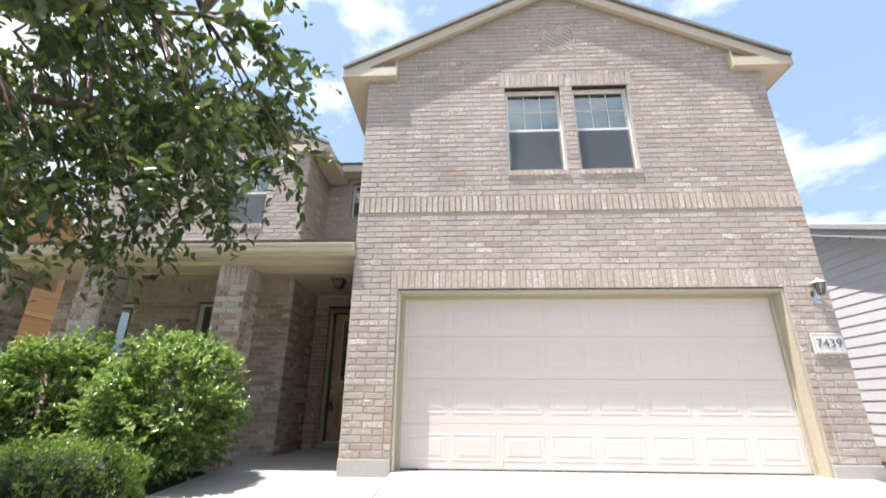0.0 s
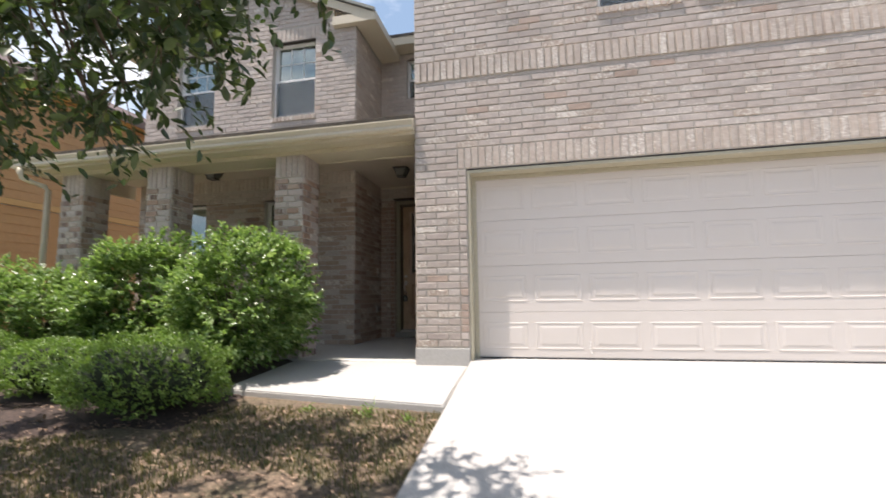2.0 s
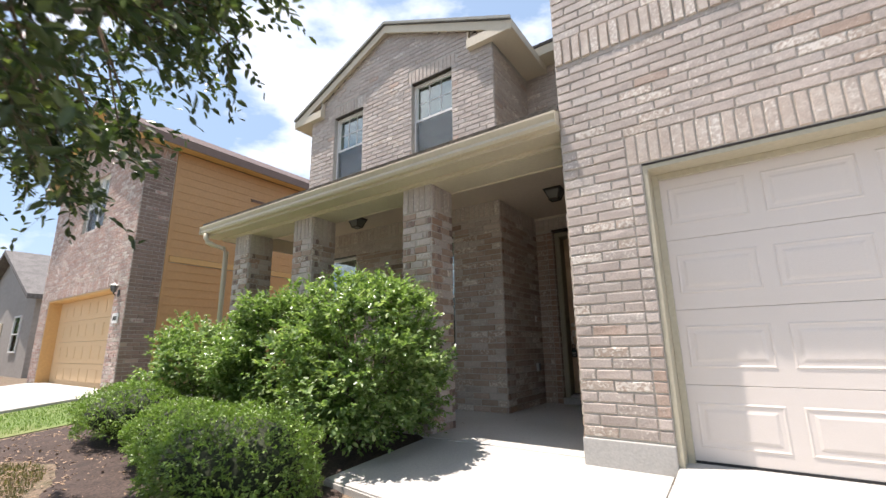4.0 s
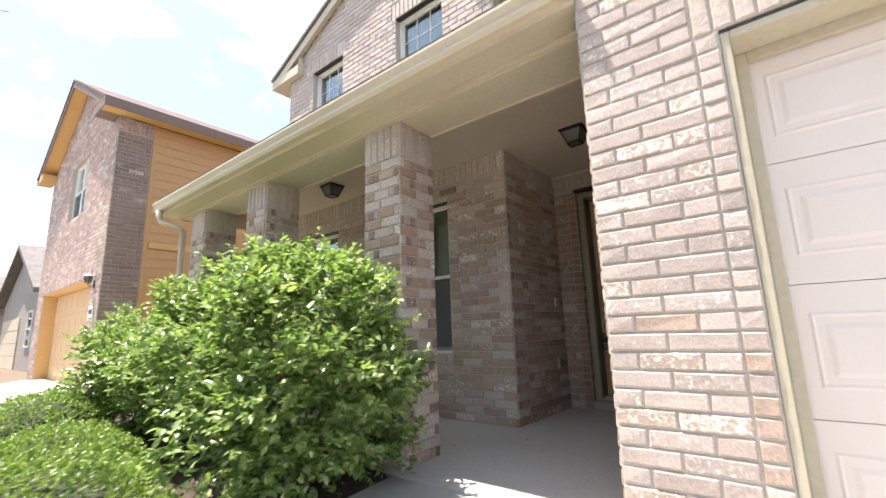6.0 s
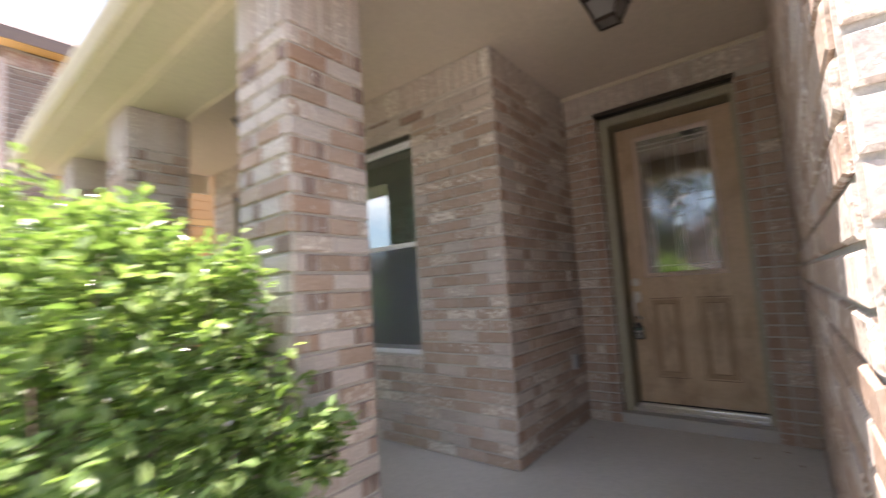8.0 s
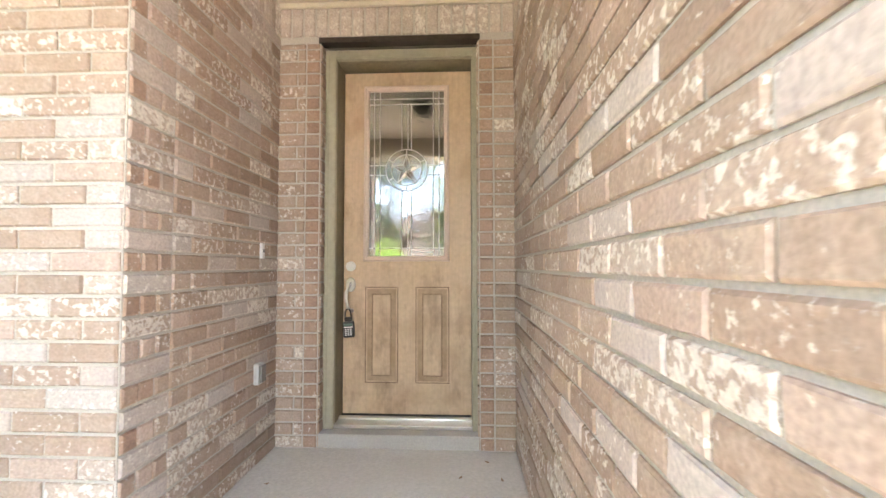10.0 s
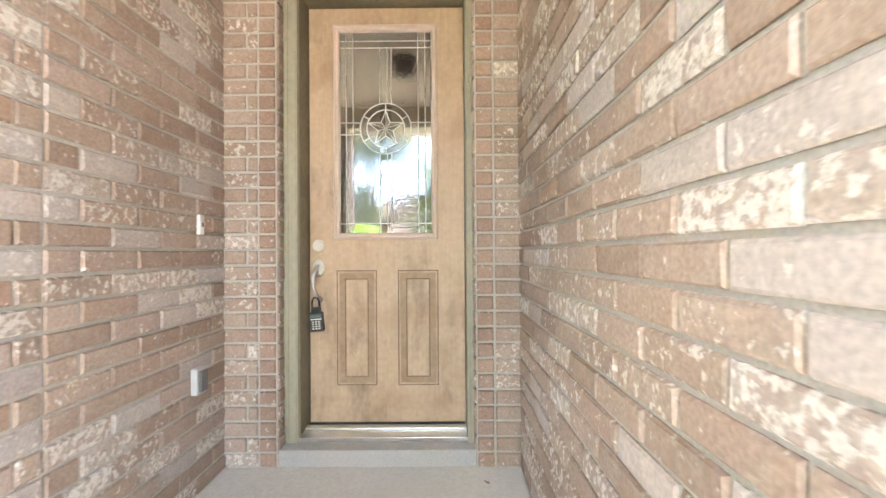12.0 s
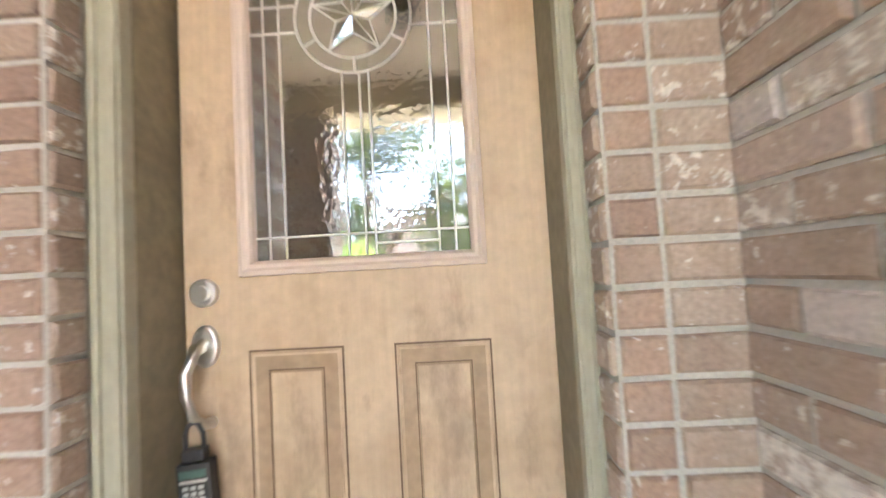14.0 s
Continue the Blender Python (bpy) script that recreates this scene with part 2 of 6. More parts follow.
MORTAR = material("mortar", (0.50, 0.465, 0.405), 0.95, spread=0.1, fine=120, bump=0.5)
CONCRETE = material("concrete", (0.445, 0.43, 0.40), 0.9, spread=0.06, fine=70, coarse=0.9, bump=0.3, stain=(0.395, 0.375, 0.345))
CONCRETE_OLD = material("concrete_shaded_slab", (0.56, 0.54, 0.50), 0.85, spread=0.06, fine=60, coarse=1.3, bump=0.3, stain=(0.47, 0.45, 0.41))
STREET = material("street_asphalt", (0.16, 0.16, 0.155), 0.95, spread=0.2, fine=60, coarse=0.4, bump=0.3)
CREAM = material("cream_paint", (0.62, 0.55, 0.42), 0.6, spread=0.03, fine=30, coarse=1.5, bump=0.08, stain=(0.56, 0.49, 0.36))
CEILING = material("porch_ceiling_paint", (0.62, 0.525, 0.425), 0.7, spread=0.03, fine=25, coarse=1.2, bump=0.08)
SAGE = material("sage_trim_paint", (0.37, 0.345, 0.25), 0.55, spread=0.05, fine=30, coarse=2.0, bump=0.08)
OLIVE = material("olive_jamb_paint", (0.47, 0.43, 0.32), 0.6, spread=0.04, fine=30, coarse=2.0, bump=0.08)
DOOR_PAINT = material("garage_door_paint", (0.70, 0.64, 0.585), 0.5, spread=0.02, fine=160, coarse=1.2, bump=0.12, stain=(0.67, 0.61, 0.55))
WHITE = material("white_vinyl", (0.78, 0.77, 0.74), 0.45, spread=0.02, fine=40, coarse=3, bump=0.03)
BLIND = material("blind_vinyl", (0.62, 0.62, 0.60), 0.5, spread=0.02, fine=20, coarse=2, bump=0.0)
ROOF = material("roof_shingle", (0.17, 0.16, 0.15), 0.95, spread=0.3, fine=35, coarse=3, bump=0.6)
ROOF_EDGE = material("weathered_drip_edge", (0.24, 0.25, 0.22), 0.7, spread=0.1, fine=30, coarse=3, bump=0.2)
BLACK = material("black_metal", (0.03, 0.028, 0.026), 0.45, metal=0.3, spread=0.1, fine=40, coarse=6, bump=0.1)
BRONZE = material("bronze_metal", (0.07, 0.055, 0.045), 0.4, metal=0.7, spread=0.15, fine=40, coarse=6, bump=0.1)
NICKEL = material("satin_nickel", (0.72, 0.70, 0.67), 0.30, metal=1.0, spread=0.03, fine=60, coarse=8, bump=0.03)
LEAD = material("zinc_came", (0.74, 0.73, 0.69), 0.35, metal=0.5, spread=0.05, fine=60, coarse=8, bump=0.05)
FROST = material("frosted_lamp_glass", (0.15, 0.145, 0.14), 0.3, spread=0.03, fine=40, coarse=5, bump=0.05)
CLOUDY = material("weathered_plastic", (0.50, 0.50, 0.48), 0.5, spread=0.04, fine=40, coarse=8, bump=0.05)
RUBBER = material("dark_seal", (0.025, 0.025, 0.025), 0.8, spread=0.1, fine=40, coarse=6, bump=0.1)
ORANGE = material("ochre_siding_paint", (0.50, 0.285, 0.125), 0.6, spread=0.04, fine=20, coarse=1.0, bump=0.08, stain=(0.47, 0.26, 0.10))
OCHRE_TRIM = material("ochre_trim_paint", (0.60, 0.36, 0.14), 0.6, spread=0.04, fine=20, coarse=1.0, bump=0.08)
OCHRE_DOOR = material("ochre_door_paint", (0.62, 0.43, 0.24), 0.55, spread=0.03, fine=30, coarse=1.0, bump=0.06)
GREY_SIDING = material("grey_siding_paint", (0.66, 0.67, 0.70), 0.6, spread=0.03, fine=20, coarse=1.0, bump=0.08)
GREY_TRIM = material("grey_trim_paint", (0.42, 0.42, 0.43), 0.6, spread=0.03, fine=20, coarse=1.0, bump=0.08)
# backing for the unlit rooms, their dimness put into the colour
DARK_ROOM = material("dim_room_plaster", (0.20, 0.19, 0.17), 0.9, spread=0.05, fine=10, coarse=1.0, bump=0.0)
GLASS = glass_material("window_glass", (0.74, 0.86, 0.80), least=0.24)
DOOR_GLASS = glass_material("pebbled_glass", (0.66, 0.68, 0.64), wavy=0.03, least=0.34)
CLEAR_GLASS = glass_material("bevelled_glass", (0.62, 0.66, 0.62), wavy=0.02, least=0.34)
BARK = material("bark", (0.17, 0.125, 0.09), 0.95, spread=0.3, fine=30, coarse=5, bump=1.0)
MULCH = material("bark_mulch", (0.068, 0.045, 0.035), 0.95, spread=0.35, fine=50, coarse=4, bump=0.8)
SOIL = material("dry_lawn_soil", (0.165, 0.118, 0.08), 0.95, spread=0.35, fine=40, coarse=3.2, bump=1.0, stain=(0.095, 0.095, 0.045))
LEAF_SHRUB = leaf_material("shrub_leaf", [(0.10, 0.17, 0.058), (0.245, 0.335, 0.13), (0.14, 0.225, 0.08), (0.42, 0.51, 0.25)], 0.27, 0.32)
LEAF_BALL = leaf_material("clipped_hedge_leaf", [(0.09, 0.15, 0.036), (0.20, 0.295, 0.068), (0.13, 0.22, 0.05), (0.33, 0.45, 0.12)], 0.36, 0.28)
LEAF_TREE = leaf_material("oak_leaf", [(0.034, 0.056, 0.024), (0.062, 0.092, 0.036), (0.044, 0.074, 0.03), (0.06, 0.09, 0.035), (0.17, 0.215, 0.07)], 0.33, 0.25)
LEAF_FAR = leaf_material("far_leaf", [(0.05, 0.09, 0.03), (0.08, 0.13, 0.04)], 0.6, 0.3)
GRASS = leaf_material("grass_blade", [(0.10, 0.11, 0.04), (0.26, 0.20, 0.12), (0.06, 0.085, 0.028), (0.19, 0.145, 0.08)], 0.6, 0.3)
GRASS_GREEN = leaf_material("green_grass_blade", [(0.12, 0.20, 0.04), (0.17, 0.25, 0.06)], 0.6, 0.3)
LITTER = material("dry_leaf", (0.34, 0.23, 0.15), 0.8, spread=0.25, fine=30, coarse=5, bump=0.2)


def wood_material():
    m = material("stained_fibreglass", (0.58, 0.425, 0.28), 0.45, spread=0.05, fine=30, coarse=4.2, bump=0.1, stain=(0.36, 0.235, 0.135))
    n, l = m.node_tree.nodes, m.node_tree.links
    co = n.new("ShaderNodeTexCoord")
    mp = n.new("ShaderNodeMapping")
    mp.inputs["Scale"].default_value = (40, 40, 2.2)
    no = n.new("ShaderNodeTexNoise")
    no.inputs["Scale"].default_value = 1.6
    no.inputs["Detail"].default_value = 6
    l.new(co.outputs["Object"], mp.inputs["Vector"])
    l.new(mp.outputs["Vector"], no.inputs["Vector"])
    b = n["Principled BSDF"]
    old = b.inputs["Base Color"].links[0].from_socket
    mr = n.new("ShaderNodeMapRange")
    mr.inputs["To Min"].default_value, mr.inputs["To Max"].default_value = 0.86, 1.12
    l.new(no.outputs["Fac"], mr.inputs["Value"])
    sc = n.new("ShaderNodeVectorMath")
    sc.operation = "SCALE"
    l.new(mr.outputs["Result"], sc.inputs["Scale"])
    # grime in ragged upright smears
    mp2, grime, keep = n.new("ShaderNodeMapping"), n.new("ShaderNodeTexNoise"), n.new("ShaderNodeMapRange")
    mp2.inputs["Scale"].default_value = (5.5, 5.5, 2.4)
    mp2.inputs["Location"].default_value = (3.1, 0.4, 1.7)
    grime.inputs["Scale"].default_value = 1.0
    grime.inputs["Detail"].default_value = 9
    grime.inputs["Roughness"].default_value = 0.68
    keep.inputs["From Min"].default_value, keep.inputs["From Max"].default_value = 0.53, 0.74
    keep.inputs["To Max"].default_value = 0.75
    l.new(co.outputs["Object"], mp2.inputs["Vector"])
    l.new(mp2.outputs["Vector"], grime.inputs["Vector"])
    l.new(grime.outputs["Fac"], keep.inputs["Value"])
    mx = n.new("ShaderNodeMix")
    mx.data_type = "RGBA"
    mx.inputs["B"].default_value = (0.20, 0.13, 0.08, 1)
    l.new(keep.outputs["Result"], mx.inputs["Factor"])
    l.new(old, mx.inputs["A"])
    l.new(mx.outputs["Result"], sc.inputs[0])
    l.new(sc.outputs["Vector"], b.inputs["Base Color"])
    return m


DOOR_WOOD = wood_material()
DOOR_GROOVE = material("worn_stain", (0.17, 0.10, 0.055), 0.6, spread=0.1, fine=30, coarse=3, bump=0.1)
LITE_FRAME = material("pinkish_lite_frame", (0.66, 0.53, 0.44), 0.45, spread=0.03, fine=30, coarse=3, bump=0.03)


# ---- mesh helpers ----
def part(name, bm, mat, parent=None, label="", kind=""):
    me = bpy.data.meshes.new(name)
    bm.to_mesh(me)
    bm.free()
    me.materials.append(mat)
    ob = new(name, me)
    if parent is not None:
        ob.parent = parent
    return tagged(ob, label, kind=kind)


def raw(name, verts, faces, mat, parent=None, label="", kind="", smooth=False):
    me = bpy.data.meshes.new(name)
    me.from_pydata(verts, [], faces)
    me.materials.append(mat)
    if smooth:
        me.polygons.foreach_set("use_smooth", [True] * len(me.polygons))
    me.update()
    ob = new(name, me)
    if parent is not None:
        ob.parent = parent
    return tagged(ob, label, kind=kind)


def thing(name, m, label, category, group=""):
    ob = new(name)
    ob.empty_display_size = 0.1
    ob.matrix_basis = m
    return tagged(ob, label, category, group)


def box(bm, x0, x1, y0, y1, z0, z1, bevel=0.0):
    r = bmesh.ops.create_cube(bm, size=1.0)
    for v in r["verts"]:
        v.co = Vector(((x0 + x1) / 2 + v.co.x * (x1 - x0), (y0 + y1) / 2 + v.co.y * (y1 - y0), (z0 + z1) / 2 + v.co.z * (z1 - z0)))
    if bevel:
        edges = list({e for v in r["verts"] for e in v.link_edges})
        bmesh.ops.bevel(bm, geom=edges, offset=bevel, segments=2, affect="EDGES", profile=0.6)
    return bm


def boxes(*rows, bevel=0.0):
    bm = bmesh.new()
    for r in rows:
        box(bm, *r, bevel=bevel)
    return bm


def tube(bm, points, radii, sides=8):
    """A tapered tube through points."""
    rings = []
    for i, p in enumerate(points):
        p = Vector(p)
        a = Vector(points[max(0, i - 1)])
        b = Vector(points[min(len(points) - 1, i + 1)])
        d = (b - a).normalized()
        s = d.orthogonal().normalized()
        t = d.cross(s)
        r = radii[i] if isinstance(radii, (list, tuple)) else radii
        rings.append([bm.verts.new(p + r * (s * math.cos(6.2832 * k / sides) + t * math.sin(6.2832 * k / sides))) for k in range(sides)])
    for a, b in zip(rings, rings[1:]):
        k0 = min(range(sides), key=lambda k: (b[k].co - a[0].co).length)
        for k in range(sides):
            f = bm.faces.new((a[k], a[(k + 1) % sides], b[(k + 1 + k0) % sides], b[(k + k0) % sides]))
            f.smooth = True
    bm.faces.new(rings[0][::-1])
    bm.faces.new(rings[-1])
    return bm


def prism(bm, outline, y0, y1):
    """An outline in x and z, pulled from y0 to y1."""
    a = [bm.verts.new((x, y0, z)) for x, z in outline]
    b = [bm.verts.new((x, y1, z)) for x, z in outline]
    n = len(a)
    bm.faces.new(a)
    bm.faces.new(b[::-1])
    for i in range(n):
        bm.faces.new((a[i], b[i], b[(i + 1) % n], a[(i + 1) % n]))
    bmesh.ops.recalc_face_normals(bm, faces=bm.faces[:])
    return bm


# ---- ground ----
def fall(x, y):
    """Height of the yard: level at the houses, falling towards the street."""
    z = 0.105 * max(-9.0, min(0.0, y))
    if y < -9:
        z -= 0.02 * min(4.0, -9 - y)
    return z


def lie(x, y):
    z = fall(x, y) - 0.06
    if -16.2 < x < 6 and y > 0.3:
        z -= 0.15
    if y < -13.2:
        z -= 0.10
    return z


def axis_cuts(near0, near1, step, far):
    v = list(np.arange(near0, near1 + 1e-6, step))
    s, a, b = step * 2, near0, near1
    while a > -far:
        a -= s
        b += s
        v = [a] + v + [b]
        s *= 1.7
    return v


gx, gy = axis_cuts(-18, 9, 0.5, 3000), axis_cuts(-16, 4, 0.4, 3000)
g_verts = [(x, y, lie(x, y)) for y in gy for x in gx]
g_faces = [(j * len(gx) + i, j * len(gx) + i + 1, (j + 1) * len(gx) + i + 1, (j + 1) * len(gx) + i) for j in range(len(gy) - 1) for i in range(len(gx) - 1)]
ground = raw("ground", g_verts, g_faces, SOIL, kind="structure")


def sloped_slab(name, x0, x1, ys, thick, mat, raise_by=0.0, kind="structure", gap=0.0):
    """A slab that follows the fall of the yard, with rounded upper edges left and right."""
    verts, faces = [], []
    e = 0.012
    for y in ys:
        z = fall(0, y) + raise_by
        verts += [(x0, y, z - thick), (x0, y, z - e), (x0 + e, y, z), (x1 - e, y, z), (x1, y, z - e), (x1, y, z - thick)]
    for j in range(len(ys) - 1):
        a, b = 6 * j, 6 * j + 6
        faces += [(a + k, b + k, b + k + 1, a + k + 1) for k in range(5)]
    faces += [tuple(range(6)), tuple(range(6 * len(ys) - 1, 6 * len(ys) - 7, -1))]
    ob = raw(name, verts, faces, mat, kind=kind)
    bm = bmesh.new()
    bm.from_mesh(ob.data)
    bmesh.ops.recalc_face_normals(bm, faces=bm.faces[:])
    bm.to_mesh(ob.data)
    bm.free()
    return ob


driveway = tagged(new("driveway"), kind="structure")
for y1, y0 in ((0.40, -3.08), (-3.10, -6.1), (-6.12, -9.1), (-9.12, -13.1)):
    for x0, x1 in ((-0.005, 5.35),):
        p = sloped_slab("driveway_slab", x0, x1, [y0, (y0 + y1) / 2, y1] if y1 < 0 else [y0, y0 / 2, -0.01, y1], 0.13, CONCRETE)
        p.parent = driveway
next_drive = sloped_slab("pavement_next_driveway", -16.0, -10.2, [-13.1, -9, -5, -0.02, 0.4], 0.12, CONCRETE)
sidewalk = tagged(new("sidewalk"), kind="structure")
for i in range(-12, 8):
    if i in (0, 1, 2, 3):
        continue
    x0 = i * 1.52 + 0.0
    if -16 < x0 < -10.4:
        continue
    p = sloped_slab("sidewalk_slab", x0 - 0.2, x0 + 1.3, [-12.0, -10.8], 0.10, CONCRETE)
    p.parent = sidewalk
bm = bmesh.new()
box(bm, -120, 120, -13.3, -13.15, -1.20, -0.985, 0.02)
part("kerb", bm, CONCRETE, kind="structure")
bm = bmesh.new()
box(bm, -400, 400, -21.5, -13.3, -1.25, -1.13)
part("road", bm, STREET, kind="structure")
bm = bmesh.new()
box(bm, -120, 120, -21.66, -21.5, -1.20, -0.985, 0.02)
part("kerb_far", bm, CONCRETE, kind="structure")

# porch slab, door step and walk
bm = bmesh.new()
box(bm, -6.75, -0.62, 0.14, 3.30, -0.16, -0.04, 0.012)
porch_floor = part("porch_floor", bm, CONCRETE_OLD, kind="structure")
bm = bmesh.new()
vs = [(-2.22, -1.13, -0.125), (-0.02, -1.39, -0.145), (-0.02, 0.135, -0.045), (-2.22, 0.135, -0.045)]
top = [bm.verts.new(v) for v in vs]
low = [bm.verts.new((x, y, z - 0.16)) for x, y, z in vs]
bm.faces.new(top)
bm.faces.new(low[::-1])
for i in range(4):
    bm.faces.new((top[i], low[i], low[(i + 1) % 4], top[(i + 1) % 4]))
bmesh.ops.recalc_face_normals(bm, faces=bm.faces[:])
bmesh.ops.bevel(bm, geom=[e for e in bm.edges if all(v.co.z > -0.15 for v in e.verts)], offset=0.012, segments=2, affect="EDGES")
part("walkway", bm, CONCRETE, kind="structure")
part("door_step", boxes((-1.888, -0.852, 3.085, 3.32, -0.04, 0.049), bevel=0.006), CONCRETE, kind="structure")

# ---- brick walls ----
COURSE, LONG, JOINT = 0.0813, 0.254, 0.0115


def brick_shape(lu, lz, seed, proud=0.009):
    """A brick: eight corners at the back and rim, four on the face, with a slightly uneven face."""
    r = random.Random(seed)
    a, b, c = lu / 2, lz / 2, 0.0055
    j = lambda s=0.0016: r.uniform(-s, s)
    v = []
    for y, k in ((0.012, 0.0), (-proud * 0.45, 0.0), (-proud, c)):
        for sx, sz in ((-1, -1), (1, -1), (1, 1), (-1, 1)):
            v.append((sx * (a - k) + j(), y + (j(0.0022) if y < 0 else 0), sz * (b - k) + j()))
    f = [(8, 9, 10, 11)]
    for i in range(4):
        n = (i + 1) % 4
        f += [(i, n, 4 + n, 4 + i), (4 + i, 4 + n, 8 + n, 8 + i)]
    return v, f


brick_meshes = {}
brick_jobs = []


def add_bricks(wall, m, pieces, near=None, parts=300):
    """pieces: u0, u1, z0, z1, material, proud, all in the frame m of the wall's face."""
    brick_jobs.append((wall, m, pieces, near, parts))


def lay_bricks():
    for wall, m, pieces, near, parts in brick_jobs:
        rnd = random.Random(len(pieces))
        if near is not None:
            pieces = sorted(pieces, key=lambda p: (abs((p[0] + p[1]) / 2 - near[0]) + abs((p[2] + p[3]) / 2 - near[1]) * 1.4))
            parts = min(parts, len(pieces))
        else:
            parts = 0
        base = wall.matrix_world.inverted() @ m
        for u0, u1, z0, z1, mat, proud in pieces[:parts]:
            key = (round((u1 - u0) / 0.005), round((z1 - z0) / 0.005), mat.name, round(proud, 3), rnd.randrange(5))
            if key not in brick_meshes:
                v, f = brick_shape(key[0] * 0.005 - JOINT, key[1] * 0.005 - JOINT + 0.0005, str(key), 0.010 + proud)
                me = bpy.data.meshes.new("brick")
                me.from_pydata(v, [], f)
                me.materials.append(mat)
                brick_meshes[key] = me
            ob = new("brick", brick_meshes[key])
            ob.parent = wall
            ob.matrix_basis = base @ Matrix.Translation(((u0 + u1) / 2, rnd.uniform(-0.0015, 0.001), (z0 + z1) / 2))
        groups = {}
        for p in pieces[parts:]:
            groups.setdefault(p[4].name, []).append(p)
        for name, rows in groups.items():
            verts, faces = [], []
            for k, (u0, u1, z0, z1, mat, proud) in enumerate(rows):
                v, f = brick_shape(u1 - u0 - JOINT, z1 - z0 - JOINT, k * 7 + len(rows), 0.010 + proud)
                n = len(verts)
                cu, cz, d = (u0 + u1) / 2, (z0 + z1) / 2, rnd.uniform(-0.0015, 0.001)
                verts += [(x + cu, y + d, z + cz) for x, y, z in v]
                faces += [tuple(i + n for i in q) for q in f]
            ob = raw("brickwork", verts, faces, rows[0][4], wall, kind="stuff")
            ob.matrix_basis = base


def runs(u0, u1, z0, z1, holes=(), top=None, seed=1, ends=(), mats=None, base=0.0, plain_ends=False, warm=0.0):
    """Rows of running bond between u0 and u1, cut at holes (hu0, hu1, hz0, hz1). ends: openings' sides with a stacked
    header column (u, side). warm: share of the browner, shade-toned brick.
    """
    rnd = random.Random(seed)
    pale, dark = mats or (0.10, 0.0)
    out = []
    k = round((z0 - base) / COURSE)
    z = z0
    while z < z1 - 0.02:
        za, zb = z, min(z + COURSE, z1)
        mid = (za + zb) / 2
        a, b = u0, u1
        if top is not None:
            a, b = top(mid, a, b)
        spans = [(a, b)] if b - a > 0.03 else []
        for h in holes:
            if h[2] < mid < h[3]:
                spans = [s for p, q in spans for s in ((p, min(q, h[0])), (max(p, h[1]), q)) if s[1] - s[0] > 0.02]
        for p, q in spans:
            p0, q0 = p, q
            for h in ends:
                if h[2] < mid < h[3]:
                    if abs(q - h[0]) < 1e-6:
                        out.append((q - 0.095, q, za, zb, (BRICK if rnd.random() < 0.25 + 0.55 * mid else BRICK_RUST) if plain_ends else BRICK_END, 0.0))
                        q0 = q - 0.095
                    if abs(p - h[1]) < 1e-6:
                        out.append((p, p + 0.095, za, zb, (BRICK if rnd.random() < 0.25 + 0.55 * mid else BRICK_RUST) if plain_ends else BRICK_END, 0.0))
                        p0 = p + 0.095
            start = math.floor((p0 - u0) / LONG) * LONG + u0 + (k % 2) * LONG / 2
            while start > p0 + 1e-6:
                start -= LONG
            u = start
            while u < q0 - 1e-6:
                c, d = max(u, p0), min(u + LONG, q0)
                if d - c < 0.045:
                    if out and abs(out[-1][1] - c) < 1e-6 and out[-1][2] == za:
                        o = out[-1]
                        out[-1] = (o[0], d, *o[2:])
                elif d - c > 0.02:
                    r = rnd.random()
                    mat = BRICK_PALE if r < pale else BRICK_DARK if r > 1 - dark else BRICK_RUST if r > 0.98 - dark - 0.07 * warm else BRICK_SHADE_BROWN if rnd.random() < warm else BRICK
                    out.append((c, d, za, zb, mat, 0.0))
                u += LONG
        z += COURSE
        k += 1
    return out


def soldiers(u0, u1, z0, z1, proud=0.0, wide=COURSE):
    n = max(1, round((u1 - u0) / wide))
    w = (u1 - u0) / n
    rnd = random.Random(round(u0 * 100) + round(z0 * 10))
    return [(u0 + i * w, u0 + (i + 1) * w, z0, z1, BRICK_BAND, proud) for i in range(n)]


def wall(name, m, u0, u1, z0, z1, holes=(), thick=0.22, mat=None, gable=None):
    """A solid wall behind a face, with openings; gable: (apex u, apex z, left z, right z)."""
    us = sorted({u0, u1, *[h[0] for h in holes], *[h[1] for h in holes]})
    zs = sorted({z0, z1, *[h[2] for h in holes], *[h[3] for h in holes]})
    us, zs = [u for u in us if u0 <= u <= u1], [z for z in zs if z0 <= z <= z1]
    bm = bmesh.new()
    for a, b in zip(us, us[1:]):
        run = None
        for c, d in zip(zs, zs[1:]):
            open_here = any(h[0] - 1e-6 <= a and b <= h[1] + 1e-6 and h[2] - 1e-6 <= c and d <= h[3] + 1e-6 for h in holes)
            if open_here:
                if run:
                    box(bm, a, b, 0, thick, *run)
                run = None
            else:
                run = (run[0], d) if run else (c, d)
        if run:
            box(bm, a, b, 0, thick, *run)
    if gable:
        prism(bm, [(u0, z1), (u1, z1), (u1, gable[3]), (gable[0], gable[1]), (u0, gable[2])] if gable[2] > z1 + 1e-6 else [(u0, z1), (u1, z1), (gable[0], gable[1])], 0, thick)
    ob = part(name, bm, mat or MORTAR, kind="structure")
    ob.matrix_basis = m
    bpy.context.view_layer.update()
    return ob
